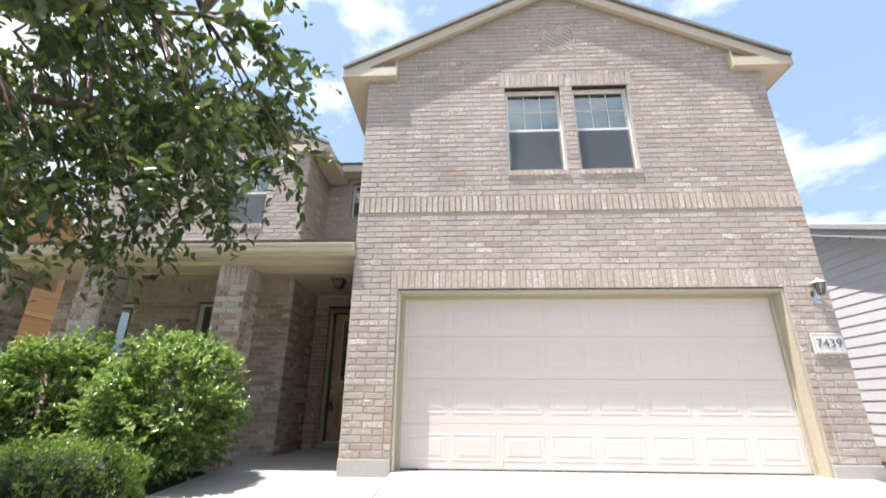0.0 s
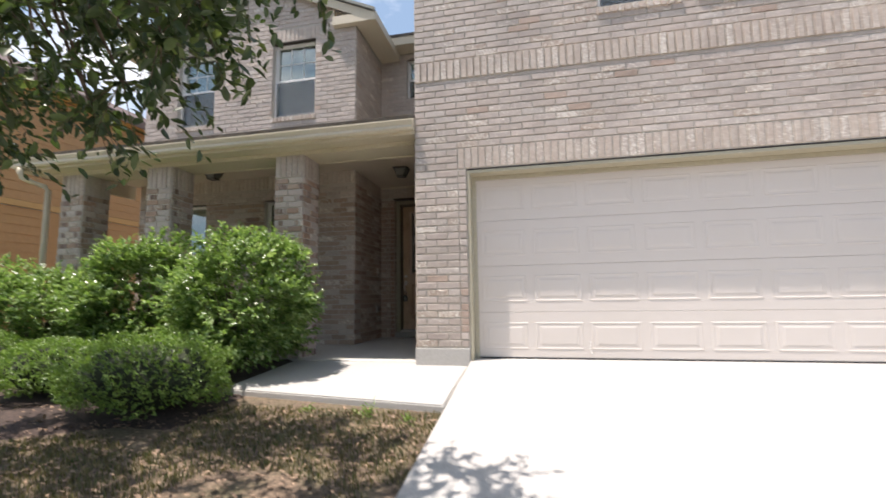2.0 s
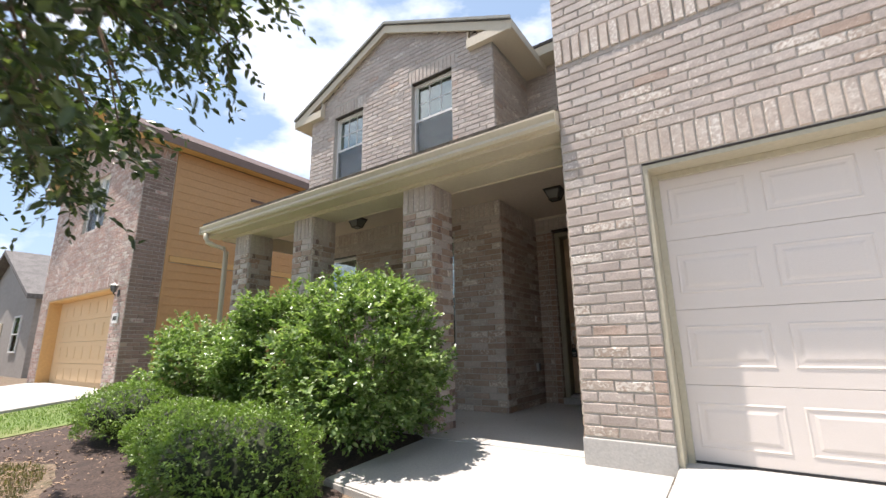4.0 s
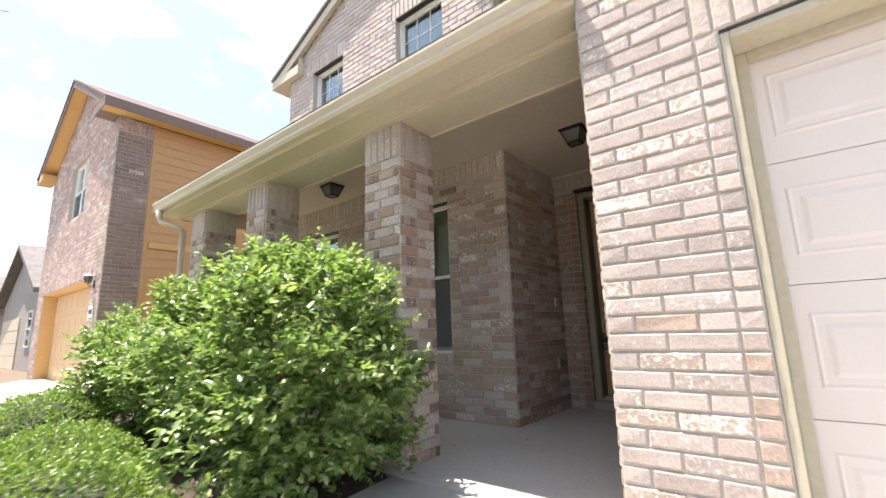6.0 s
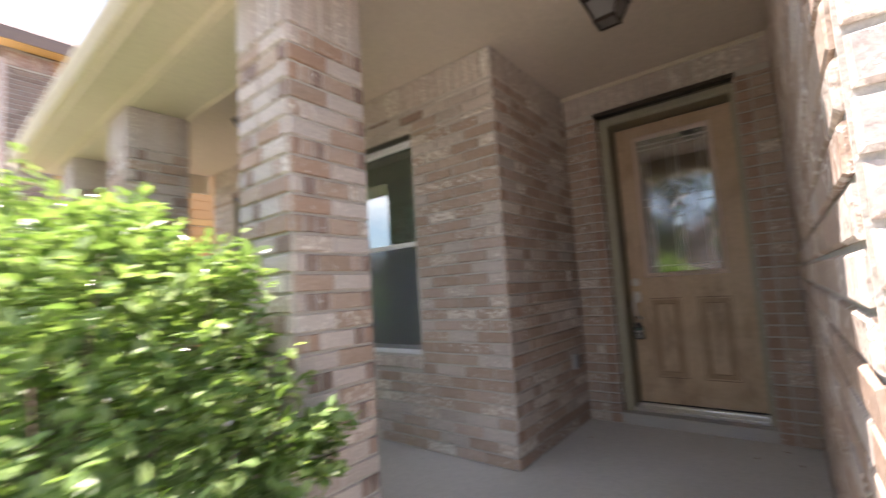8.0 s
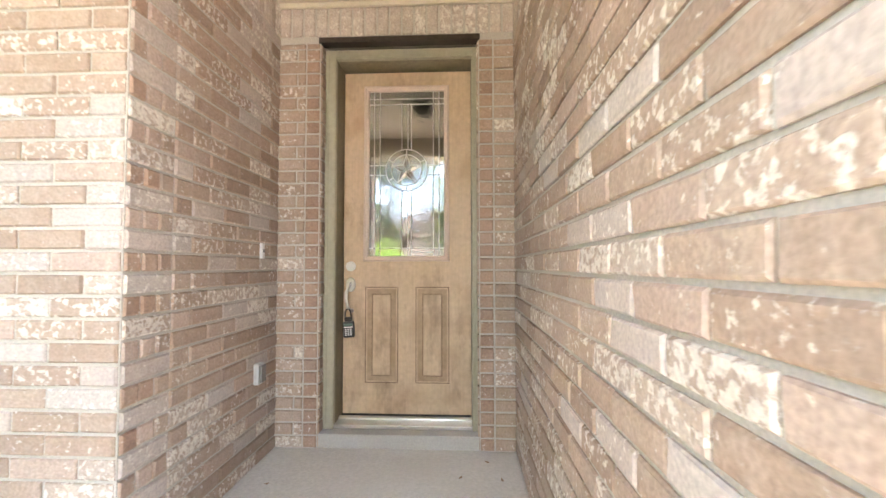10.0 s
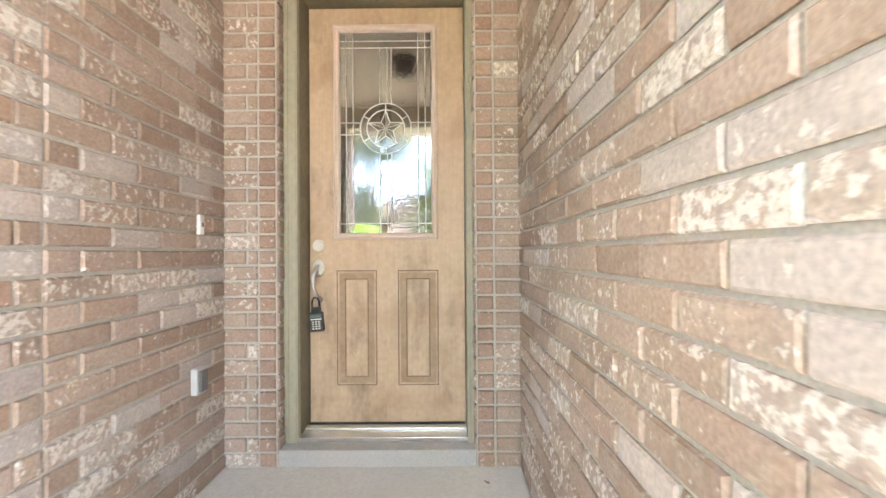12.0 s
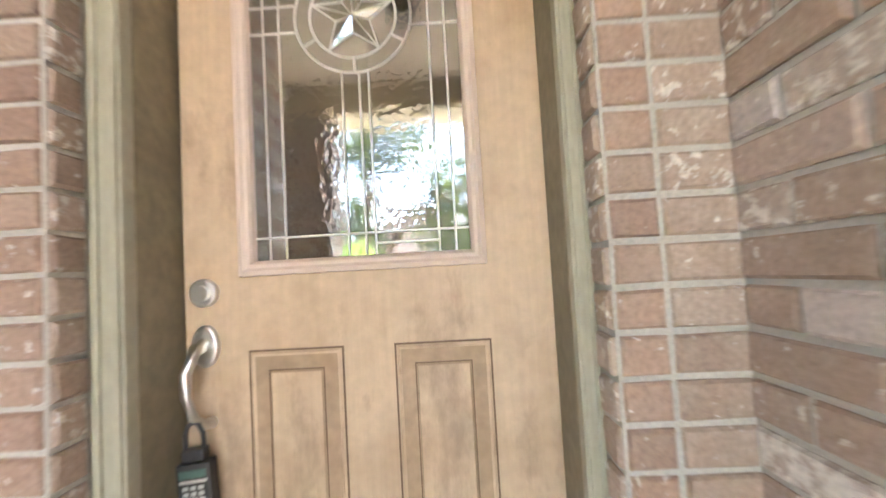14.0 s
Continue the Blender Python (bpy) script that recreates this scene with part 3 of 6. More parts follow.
# ---- the house ----
GX0, GX1, GMID = -0.615, 5.49, 2.44
F0 = pose(0, 0, 0)
GAR = (0.0, 4.95, -0.2, 2.18)
WIN_A, WIN_B = (1.55, 2.40, 3.95, 5.43), (2.59, 3.43, 3.95, 5.43)
g_wall = wall("wall_garage_front", F0, GX0, GX1, -0.25, 5.9, [(0.0, 4.95, -0.25, 2.18), WIN_A, WIN_B], gable=(GMID, 7.42, 5.9, 5.9))


def gable_cut(mid, apex, eave_z, slope):
    def cut(z, a, b):
        if z < eave_z:
            return a, b
        half = (apex - z) / slope
        return max(a, mid - half), min(b, mid + half)
    return cut


INSET = (GMID - 0.287, GMID + 0.287, 6.095, 6.755)
rows = runs(GX0, GX1, 0.145, 2.18, [GAR], ends=[GAR], base=0.145, seed=4, mats=(0.12, 0.0), plain_ends=True)
rows += soldiers(-0.10, 5.05, 2.184, 2.434)
rows += runs(GX0, GX1, 2.184, 2.434, [(-0.10, 5.05, 2.0, 2.6)], seed=5, mats=(0.06, 0))
rows += runs(GX0, GX1, 2.434, 3.245, seed=6, mats=(0.12, 0))
rows += [(u, u + LONG, 3.247, 3.290, BRICK, -0.006) for u in np.arange(GX0, GX1 - 0.2, LONG)]
rows += soldiers(GX0, GX1, 3.29, 3.545, 0.012)
for w in (WIN_A, WIN_B):
    rows += soldiers(w[0] - 0.02, w[1] + 0.02, w[2] - 0.10, w[2] - 0.005, 0.02, 0.075)
    rows += soldiers(w[0] - 0.08, w[1] + 0.08, w[3] + 0.004, w[3] + 0.254)
rows += runs(GX0, GX1, 3.545, 7.36, [(w[0] - 0.001, w[1] + 0.001, w[2] - 0.10, w[3]) for w in (WIN_A, WIN_B)] +
             [(w[0] - 0.08, w[1] + 0.08, w[3], w[3] + 0.254) for w in (WIN_A, WIN_B)] + [INSET], gable_cut(GMID, 7.40, 5.9, 0.5), seed=7, mats=(0.12, 0))
rows += [(INSET[0] + 0.082 * k, INSET[0] + 0.082 * (k + 1), z, z + 0.045, BRICK_BAND, 0.004) for k in range(7) for z in (INSET[2], INSET[3] - 0.045)]
rows += [(u, u + 0.045, INSET[2] + 0.045 + 0.0815 * k, INSET[2] + 0.045 + 0.0815 * (k + 1), BRICK_BAND, 0.004) for k in range(7) for u in (INSET[0], INSET[1] - 0.045)]
add_bricks(g_wall, F0, rows, near=(-0.3, 1.0), parts=300)



def herringbone(parent, x0, x1, z0, z1, long=0.19, wide=0.066, gap=0.010):
    """Bricks laid at 45 degrees in a square field, cut off at its border."""
    k45 = math.sqrt(0.5)
    cx, cz = (x0 + x1) / 2, (z0 + z1) / 2
    w, n = wide, round(long / wide)
    for k in range(-14, 15):
        for m in range(-3, 4):
            o = k + 2 * n * m
            for a0, a1, b0, b1 in ((o, o + n, k, k + 1), (o + n, o + n + 1, k + 1 - n, k + 1)):
                poly = [(a0 * w + gap / 2, b0 * w + gap / 2), (a1 * w - gap / 2, b0 * w + gap / 2), (a1 * w - gap / 2, b1 * w - gap / 2), (a0 * w + gap / 2, b1 * w - gap / 2)]
                poly = [(cx + (p - q) * k45, cz + (p + q) * k45) for p, q in poly]
                for axis, lim, sign in ((0, x0, 1), (0, x1, -1), (1, z0, 1), (1, z1, -1)):
                    cut = []
                    for i in range(len(poly)):
                        a, b = poly[i - 1], poly[i]
                        ia, ib = sign * (a[axis] - lim), sign * (b[axis] - lim)
                        if (ia >= 0) != (ib >= 0):
                            t = ia / (ia - ib)
                            cut.append((a[0] + (b[0] - a[0]) * t, a[1] + (b[1] - a[1]) * t))
                        if ib >= 0:
                            cut.append(b)
                    poly = cut
                    if len(poly) < 3:
                        break
                if len(poly) >= 3:
                    bm = bmesh.new()
                    prism(bm, poly, -0.011, 0.004)
                    part("brick", bm, BRICK_PALE if (k * 3 + m) % 4 == 0 else BRICK, parent)


herringbone(g_wall, INSET[0] + 0.053, INSET[1] - 0.053, INSET[2] + 0.053, INSET[3] - 0.053)

# garage side wall, along the entry
s_wall = wall("wall_entry_garage_side", pose(GX0, 3.30, 0, 0, 0, -90), 0, 3.075, -0.25, 5.7)
add_bricks(s_wall, pose(GX0, 3.08, 0, 0, 0, -90), runs(0, 3.08, -0.04, 2.643, seed=11, base=-0.04, mats=(0.17, 0), warm=0.8) + soldiers(0, 3.08, 2.643, 2.86), near=(1.9, 1.1), parts=300)
part("wall_garage_far_side", boxes((GX1 - 0.22, GX1, 0.22, 9.0, -0.3, 5.7)), MORTAR, kind="structure")

# niche wall
NX, NY, DY = -2.17, 1.81, 3.08
n_wall = wall("wall_entry_niche_side", pose(NX, NY + 0.22, 0, 0, 0, 90), 0, DY - NY + 0.0, -0.25, 5.5)
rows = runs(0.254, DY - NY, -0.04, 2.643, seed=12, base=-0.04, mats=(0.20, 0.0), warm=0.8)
rnd = random.Random(9)
for k in range(33):
    za = -0.04 + k * COURSE
    if k % 2:
        rows += [(0.0, 0.254, za, za + COURSE, BRICK_PALE if rnd.random() < 0.35 else BRICK, 0.0)]
    else:
        rows += [(0.0, 0.085, za, za + COURSE, BRICK_RUST if rnd.random() < 0.35 else BRICK_END, 0.0), (0.085, 0.168, za, za + COURSE, BRICK_RUST if rnd.random() < 0.3 else BRICK_END, 0.0), (0.168, 0.254, za, za + COURSE, BRICK_SHADE_BROWN, 0.0)]
rows += soldiers(0, DY - NY, 2.643, 2.862) + runs(0, DY - NY, 2.87, 5.42, seed=13, mats=(0.08, 0.0))
add_bricks(n_wall, pose(NX, NY, 0, 0, 0, 90), rows, near=(0.6, 1.1), parts=300)

# door wall
DOOR = (-1.89, -0.85, -0.2, 2.635)
WIN_S = (-1.62, -0.95, 4.65, 5.5)
d_wall = wall("wall_entry_door", pose(0, DY, 0), NX, GX0, -0.25, 5.7, [(-1.89, -0.85, -0.25, 2.635), WIN_S], thick=0.30)
DM = pose(0, DY, 0)
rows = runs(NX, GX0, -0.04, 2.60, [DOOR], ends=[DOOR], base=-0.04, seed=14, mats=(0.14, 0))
# the door wall swaps to the brick with porch shade in its tone
rows = [(a, b, c, d, BRICK_SHADE_BROWN if m is BRICK else m, e) for a, b, c, d, m, e in rows]
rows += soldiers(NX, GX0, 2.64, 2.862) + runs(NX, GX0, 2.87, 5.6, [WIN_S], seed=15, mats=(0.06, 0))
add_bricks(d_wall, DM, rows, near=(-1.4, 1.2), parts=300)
reveal = [(a, b, c, d, BRICK_SHADE_BROWN, e) for a, b, c, d, m, e in runs(0.0, 0.085, -0.04, 2.60, seed=3, base=-0.04)]
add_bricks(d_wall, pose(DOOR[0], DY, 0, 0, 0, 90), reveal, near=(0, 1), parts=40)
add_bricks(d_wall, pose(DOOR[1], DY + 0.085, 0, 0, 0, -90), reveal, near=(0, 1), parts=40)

# porch bay wall
BX0, BX1, BMID = -6.50, -2.17, -4.36
PW_A, PW_B = (-3.86, -2.965, 0.66, 2.44), (-5.95, -5.05, 0.66, 2.44)
WIN_C, WIN_D = (-3.78, -2.94, 3.95, 5.36), (-5.78, -4.99, 3.95, 5.36)
BM = pose(0, NY, 0)
b_wall = wall("wall_porch_bay", BM, BX0, BX1, -0.25, 5.6, [PW_A, PW_B, WIN_C, WIN_D], gable=(BMID, 6.72, 5.6, 5.6))
rows = runs(BX0, BX1, -0.04, 2.44, [(w[0] - 0.001, w[1] + 0.001, w[2] - 0.10, w[3]) for w in (PW_A, PW_B)], base=-0.04, seed=21, mats=(0.16, 0.02), warm=0.7)
rows += runs(BX0, BX1, 2.44, 2.64, seed=22, mats=(0.12, 0.02)) + soldiers(BX0, BX1, 2.643, 2.862)
for w in (PW_A, PW_B):
    rows += soldiers(w[0] - 0.02, w[1] + 0.02, w[2] - 0.10, w[2] - 0.004, 0.02, 0.075)
rows += runs(BX0, BX1, 2.87, 6.66, [(w[0] - 0.001, w[1] + 0.001, w[2] - 0.10, w[3]) for w in (WIN_C, WIN_D)] +
             [(w[0] - 0.08, w[1] + 0.08, w[3], w[3] + 0.25) for w in (WIN_C, WIN_D)], gable_cut(BMID, 6.70, 5.6, 0.46), seed=23, mats=(0.06, 0.0))
for w in (WIN_C, WIN_D):
    rows += soldiers(w[0] - 0.02, w[1] + 0.02, w[2] - 0.10, w[2] - 0.004, 0.02, 0.075)
    rows += soldiers(w[0] - 0.08, w[1] + 0.08, w[3] + 0.004, w[3] + 0.25)
add_bricks(b_wall, BM, rows, near=(-2.6, 1.2), parts=300)
part("wall_house_left", boxes((BX0, BX0 + 0.22, NY + 0.22, 9.0, -0.3, 5.6)), MORTAR, kind="structure")
part("wall_house_back", boxes((BX0, GX1, 9.0, 9.2, -0.3, 5.6)), MORTAR, kind="structure")
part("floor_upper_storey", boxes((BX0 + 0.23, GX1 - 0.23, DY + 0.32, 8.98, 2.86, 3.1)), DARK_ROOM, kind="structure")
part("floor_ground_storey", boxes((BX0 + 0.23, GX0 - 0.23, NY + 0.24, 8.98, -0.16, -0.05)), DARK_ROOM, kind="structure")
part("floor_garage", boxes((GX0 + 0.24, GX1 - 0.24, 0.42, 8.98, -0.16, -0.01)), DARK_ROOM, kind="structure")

# concrete foundation showing under the garage brick
part("foundation", boxes((GX0 - 0.012, -0.001, -0.022, 0.36, -0.24, 0.135), (4.951, GX1 + 0.012, -0.022, 0.36, -0.30, 0.135), bevel=0.008), CONCRETE, kind="structure")

# columns
def column(x0, near):
    base = thing("porch_column", pose(x0, 0.24, -0.04), "square porch column of mottled tan brick with small dark headers", "column", "columns of the porch")
    h = 2.665
    core = part("core", boxes((0.002, 0.408, 0.002, 0.408, 0, h)), MORTAR, base)
    bpy.context.view_layer.update()
    for side, mm in enumerate((pose(0, 0, 0), pose(0.41, 0, 0, 0, 0, 90), pose(0.41, 0.41, 0, 0, 0, 180), pose(0, 0.41, 0, 0, 0, -90))):
        pieces, k, z = [], side, 0.0
        r = random.Random(side + round(x0 * 10))
        while z < h - 0.03:
            za, zb = z, min(z + COURSE, h)
            if zb > h - 0.30:
                za, zb = z, h
                pieces += [(i * 0.082, (i + 1) * 0.082, za, zb, BRICK, 0.0) for i in range(5)]
                break
            cuts = ((0, 0.055), (0.055, 0.115), (0.115, 0.175), (0.175, 0.35), (0.35, 0.41)) if k % 2 else ((0, 0.20), (0.20, 0.41))
            if k % 4 == 1:
                cuts = ((0, 0.06), (0.06, 0.12), (0.12, 0.30), (0.30, 0.355), (0.355, 0.41))
            for c, d in cuts:
                small = d - c < 0.075 and c > 0.01
                mat = BRICK_DARK if small and r.random() < (0.8 if side == 1 else 0.35) else BRICK_RUST if small and r.random() < 0.5 else BRICK_END if r.random() < 0.08 else BRICK_PALE if r.random() < 0.10 else BRICK_SHADE_BROWN if r.random() < 0.4 else BRICK
                pieces.append((c, d, za, zb, mat, 0.0))
            z += COURSE
            k += 1
        add_bricks(core, base.matrix_world @ mm, pieces, near=(0.2, 1.2) if near else None, parts=150)
    return base


column(-2.63, True)
column(-4.69, False)
column(-6.24, False)

# porch ceiling, beam, soffit, fascia, gutter and roof
PZ = 2.865
part("ceiling_porch", boxes((-6.60, GX0 - 0.004, 0.645, NY - 0.004, PZ, PZ + 0.02), (NX + 0.004, GX0 - 0.004, NY - 0.004, DY - 0.004, PZ, PZ + 0.02)), CEILING, kind="structure")
part("trim_porch_beam", boxes((-6.66, GX0 - 0.004, 0.245, 0.64, 2.625, PZ + 0.02), (-6.66, GX0 - 0.005, 0.635, 0.655, 2.61, 2.72)), CREAM, kind="structure")
part("trim_beam_moulding", boxes((-6.66, GX0 - 0.006, 0.218, 0.2445, 2.640, 2.6715), bevel=0.006), CREAM, kind="structure")
part("ceiling_porch_soffit", boxes((-6.80, GX0 - 0.004, 0.018, 0.244, 2.672, 2.690)), CREAM, kind="structure")
part("trim_porch_fascia", boxes((-6.80, GX0 - 0.004, -0.007, 0.018, 2.665, 2.865)), CREAM, kind="structure")
part("trim_porch_end", boxes((-6.66, -6.62, 0.245, NY, 2.625, 3.0)), CREAM, kind="structure")
part("trim_entry_moulding", boxes((NX + 0.004, GX0 - 0.004, DY - 0.035, DY - 0.012, PZ - 0.035, PZ - 0.001), bevel=0.006), CREAM, kind="structure")
GUT = 0.10
bm = bmesh.new()
prof = [(y + 0.078, 2.60 + GUT + (z - 2.60) * 1.1) for y, z in ((-0.085, 2.60), (-0.145, 2.60), (-0.165, 2.625), (-0.150, 2.655), (-0.178, 2.70), (-0.178, 2.715), (-0.166, 2.715), (-0.160, 2.70), (-0.140, 2.66), (-0.145, 2.63), (-0.135, 2.612), (-0.087, 2.612))]
ring = [[bm.verts.new((x, y, z)) for y, z in prof] for x in (-6.80, -0.625)]
for i in range(len(prof)):
    j = (i + 1) % len(prof)
    bm.faces.new((ring[0][i], ring[0][j], ring[1][j], ring[1][i]))
bm.faces.new(ring[0])
bm.faces.new(ring[1][::-1])
bmesh.ops.recalc_face_normals(bm, faces=bm.faces[:])
gutter = thing("gutter", pose(0, 0, 0), "cream painted metal gutter along the porch eave", "gutter")
part("trough", bm, CREAM, gutter)
part("end_cap", boxes((-6.804, -6.8005, -0.100, -0.008, 2.702, 2.825)), CREAM, gutter)
part("end_cap", boxes((-0.6245, -0.619, -0.100, -0.008, 2.702, 2.825)), CREAM, gutter)
for k in range(8):
    part("hanger", boxes((-6.5 + k * 0.8, -6.48 + k * 0.8, -0.092, -0.0075, 2.812, 2.816)), CREAM, gutter)
spout = thing("downspout", pose(-6.64, -0.055, 2.70), "cream metal downspout elbow at the porch corner", "downspout")
bm = bmesh.new()
tube(bm, [(0, 0, 0.0), (-0.005, 0, -0.08), (0.01, 0.02, -0.14), (0.05, 0.09, -0.18), (0.17, 0.22, -0.24), (0.20, 0.25, -0.30), (0.205, 0.252, -2.65)], 0.040, 10)
part("pipe", bm, CREAM, spout)
bm = bmesh.new()
prism(bm, [(-0.02, 2.866), (1.80, 3.30), (1.80, 3.34), (-0.04, 2.90)], 0, 1)
for v in bm.verts:
    v.co = Vector((-6.85 + v.co.y * (GX0 - 0.006 + 6.85), v.co.x, v.co.z))
bmesh.ops.recalc_face_normals(bm, faces=bm.faces[:])
part("roof_porch", bm, ROOF, kind="structure")
bm = bmesh.new()
for x in (-6.64,):
    prism(bm, [(0.245, 2.70), (1.80, 2.70), (1.80, 3.29), (0.245, 2.92)], 0, 0.02)
for v in bm.verts:
    v.co = Vector((-6.66 + v.co.y, v.co.x, v.co.z))
bmesh.ops.recalc_face_normals(bm, faces=bm.faces[:])
part("wall_porch_end_panel", bm, CREAM, kind="structure")
bm = boxes((NX, GX0, NY, DY, 3.05, 3.12))
part("roof_entry", bm, ROOF, kind="structure")


def gable_roof(tag, mid, half, y_front, y_back, eave_top, slope, soffit_z, wall_y, wall0, wall1, ret, trim, roofing, edge=None):
    """Two roof planes, rake boards, side soffits and the boxed returns of a front gable."""
    apex = eave_top + half * slope
    bm = bmesh.new()
    out = [(mid - half, eave_top - 0.05), (mid, apex - 0.05), (mid + half, eave_top - 0.05), (mid + half, eave_top), (mid, apex), (mid - half, eave_top)]
    prism(bm, out, y_front - 0.02, y_back)
    part("roof_" + tag, bm, roofing, kind="structure")
    bm = bmesh.new()
    prism(bm, [(mid - half - 0.015, eave_top - 0.045), (mid, apex - 0.04), (mid + half + 0.015, eave_top - 0.045), (mid + half + 0.015, eave_top + 0.006), (mid, apex + 0.012), (mid - half - 0.015, eave_top + 0.006)], y_front - 0.045, y_front - 0.021)
    part("trim_drip_edge_" + tag, bm, edge or ROOF_EDGE, kind="structure")
    bm = bmesh.new()
    d = 0.155
    prism(bm, [(mid - half, eave_top - 0.055), (mid, apex - 0.055), (mid + half, eave_top - 0.055), (mid + half, eave_top - 0.055 - d), (mid + half - 0.01, eave_top - 0.055 - d), (mid, apex - 0.055 - d), (mid - half + 0.01, eave_top - 0.055 - d), (mid - half, eave_top - 0.055 - d)], y_front, y_front + 0.022)
    part("trim_rake_" + tag, bm, trim, kind="structure")
    bm = bmesh.new()
    prism(bm, [(mid - half + 0.02, eave_top - 0.16), (mid, apex - 0.165), (mid + half - 0.02, eave_top - 0.16), (mid + half - 0.02, eave_top - 0.145), (mid, apex - 0.15), (mid - half + 0.02, eave_top - 0.145)], y_front + 0.023, wall_y - 0.012)
    part("ceiling_rake_soffit_" + tag, bm, trim, kind="structure")
    for s, w in ((-1, wall0), (1, wall1)):
        e = mid + s * half
        x0, x1 = sorted((e, w - s * ret))
        part("trim_eave_return_" + tag, boxes((x0, x1, y_front - 0.01, y_front + 0.012, soffit_z, eave_top - 0.03), (x0 + 0.001, x1 - 0.001, y_front + 0.013, wall_y - 0.013, soffit_z + 0.002, soffit_z + 0.02),
                                              *(((x1 - 0.02, x1, y_front + 0.013, wall_y - 0.013, soffit_z + 0.021, eave_top + 0.12),) if s < 0 else ((x0, x0 + 0.02, y_front + 0.013, wall_y - 0.013, soffit_z + 0.021, eave_top + 0.12),))), trim, kind="structure")
        a, b = sorted((e, w + s * 0.013))
        part("ceiling_side_soffit_" + tag, boxes((a, b, wall_y - 0.012, y_back, soffit_z + 0.002, soffit_z + 0.02)), trim, kind="structure")
        a, b = sorted((e - s * 0.004, e + s * 0.022))
        part("trim_side_fascia_" + tag, boxes((a, b, y_front - 0.01, y_back, soffit_z - 0.005, eave_top - 0.045)), trim, kind="structure")


gable_roof("garage", GMID, 3.44, -0.13, 9.3, 5.82, 0.5, 5.63, 0.0, GX0, GX1, 0.46, CREAM, ROOF)
gable_roof("bay", BMID, 2.575, 1.70, 9.3, 5.66, 0.46, 5.47, NY, BX0, BX1, 0.40, CREAM, ROOF)
part("trim_recess_fascia", boxes((-1.84, -1.0, 2.72, 2.745, 5.60, 5.76)), CREAM, kind="structure")
part("ceiling_recess_soffit", boxes((-1.80, -1.0, 2.746, DY - 0.013, 5.60, 5.62)), CREAM, kind="structure")
bm = bmesh.new()
prism(bm, [(2.70, 5.765), (9.2, 7.2), (9.2, 7.25), (2.68, 5.80)], 0, 1)
for v in bm.verts:
    v.co = Vector((-2.1 + v.co.y * 1.6, v.co.x, v.co.z))
bmesh.ops.recalc_face_normals(bm, faces=bm.faces[:])
part("roof_recess", bm, ROOF, kind="structure")


# ---- windows ----
SCREEN = glass_material("screen_mesh", (0.86, 0.86, 0.86), least=0.0)
sn, sl = SCREEN.node_tree.nodes, SCREEN.node_tree.links
for node in list(sn):
    if node.type in ("BSDF_GLOSSY", "LAYER_WEIGHT", "MATH"):
        sn.remove(node)
mesh_cloth = sn.new("ShaderNodeBsdfDiffuse")
mesh_cloth.inputs["Color"].default_value = (0.25, 0.26, 0.275, 1)
mesh_mix = next(k for k in sn if k.type == "MIX_SHADER")
mesh_mix.inputs["Fac"].default_value = 0.22
sl.new(mesh_cloth.outputs["BSDF"], mesh_mix.inputs[2])

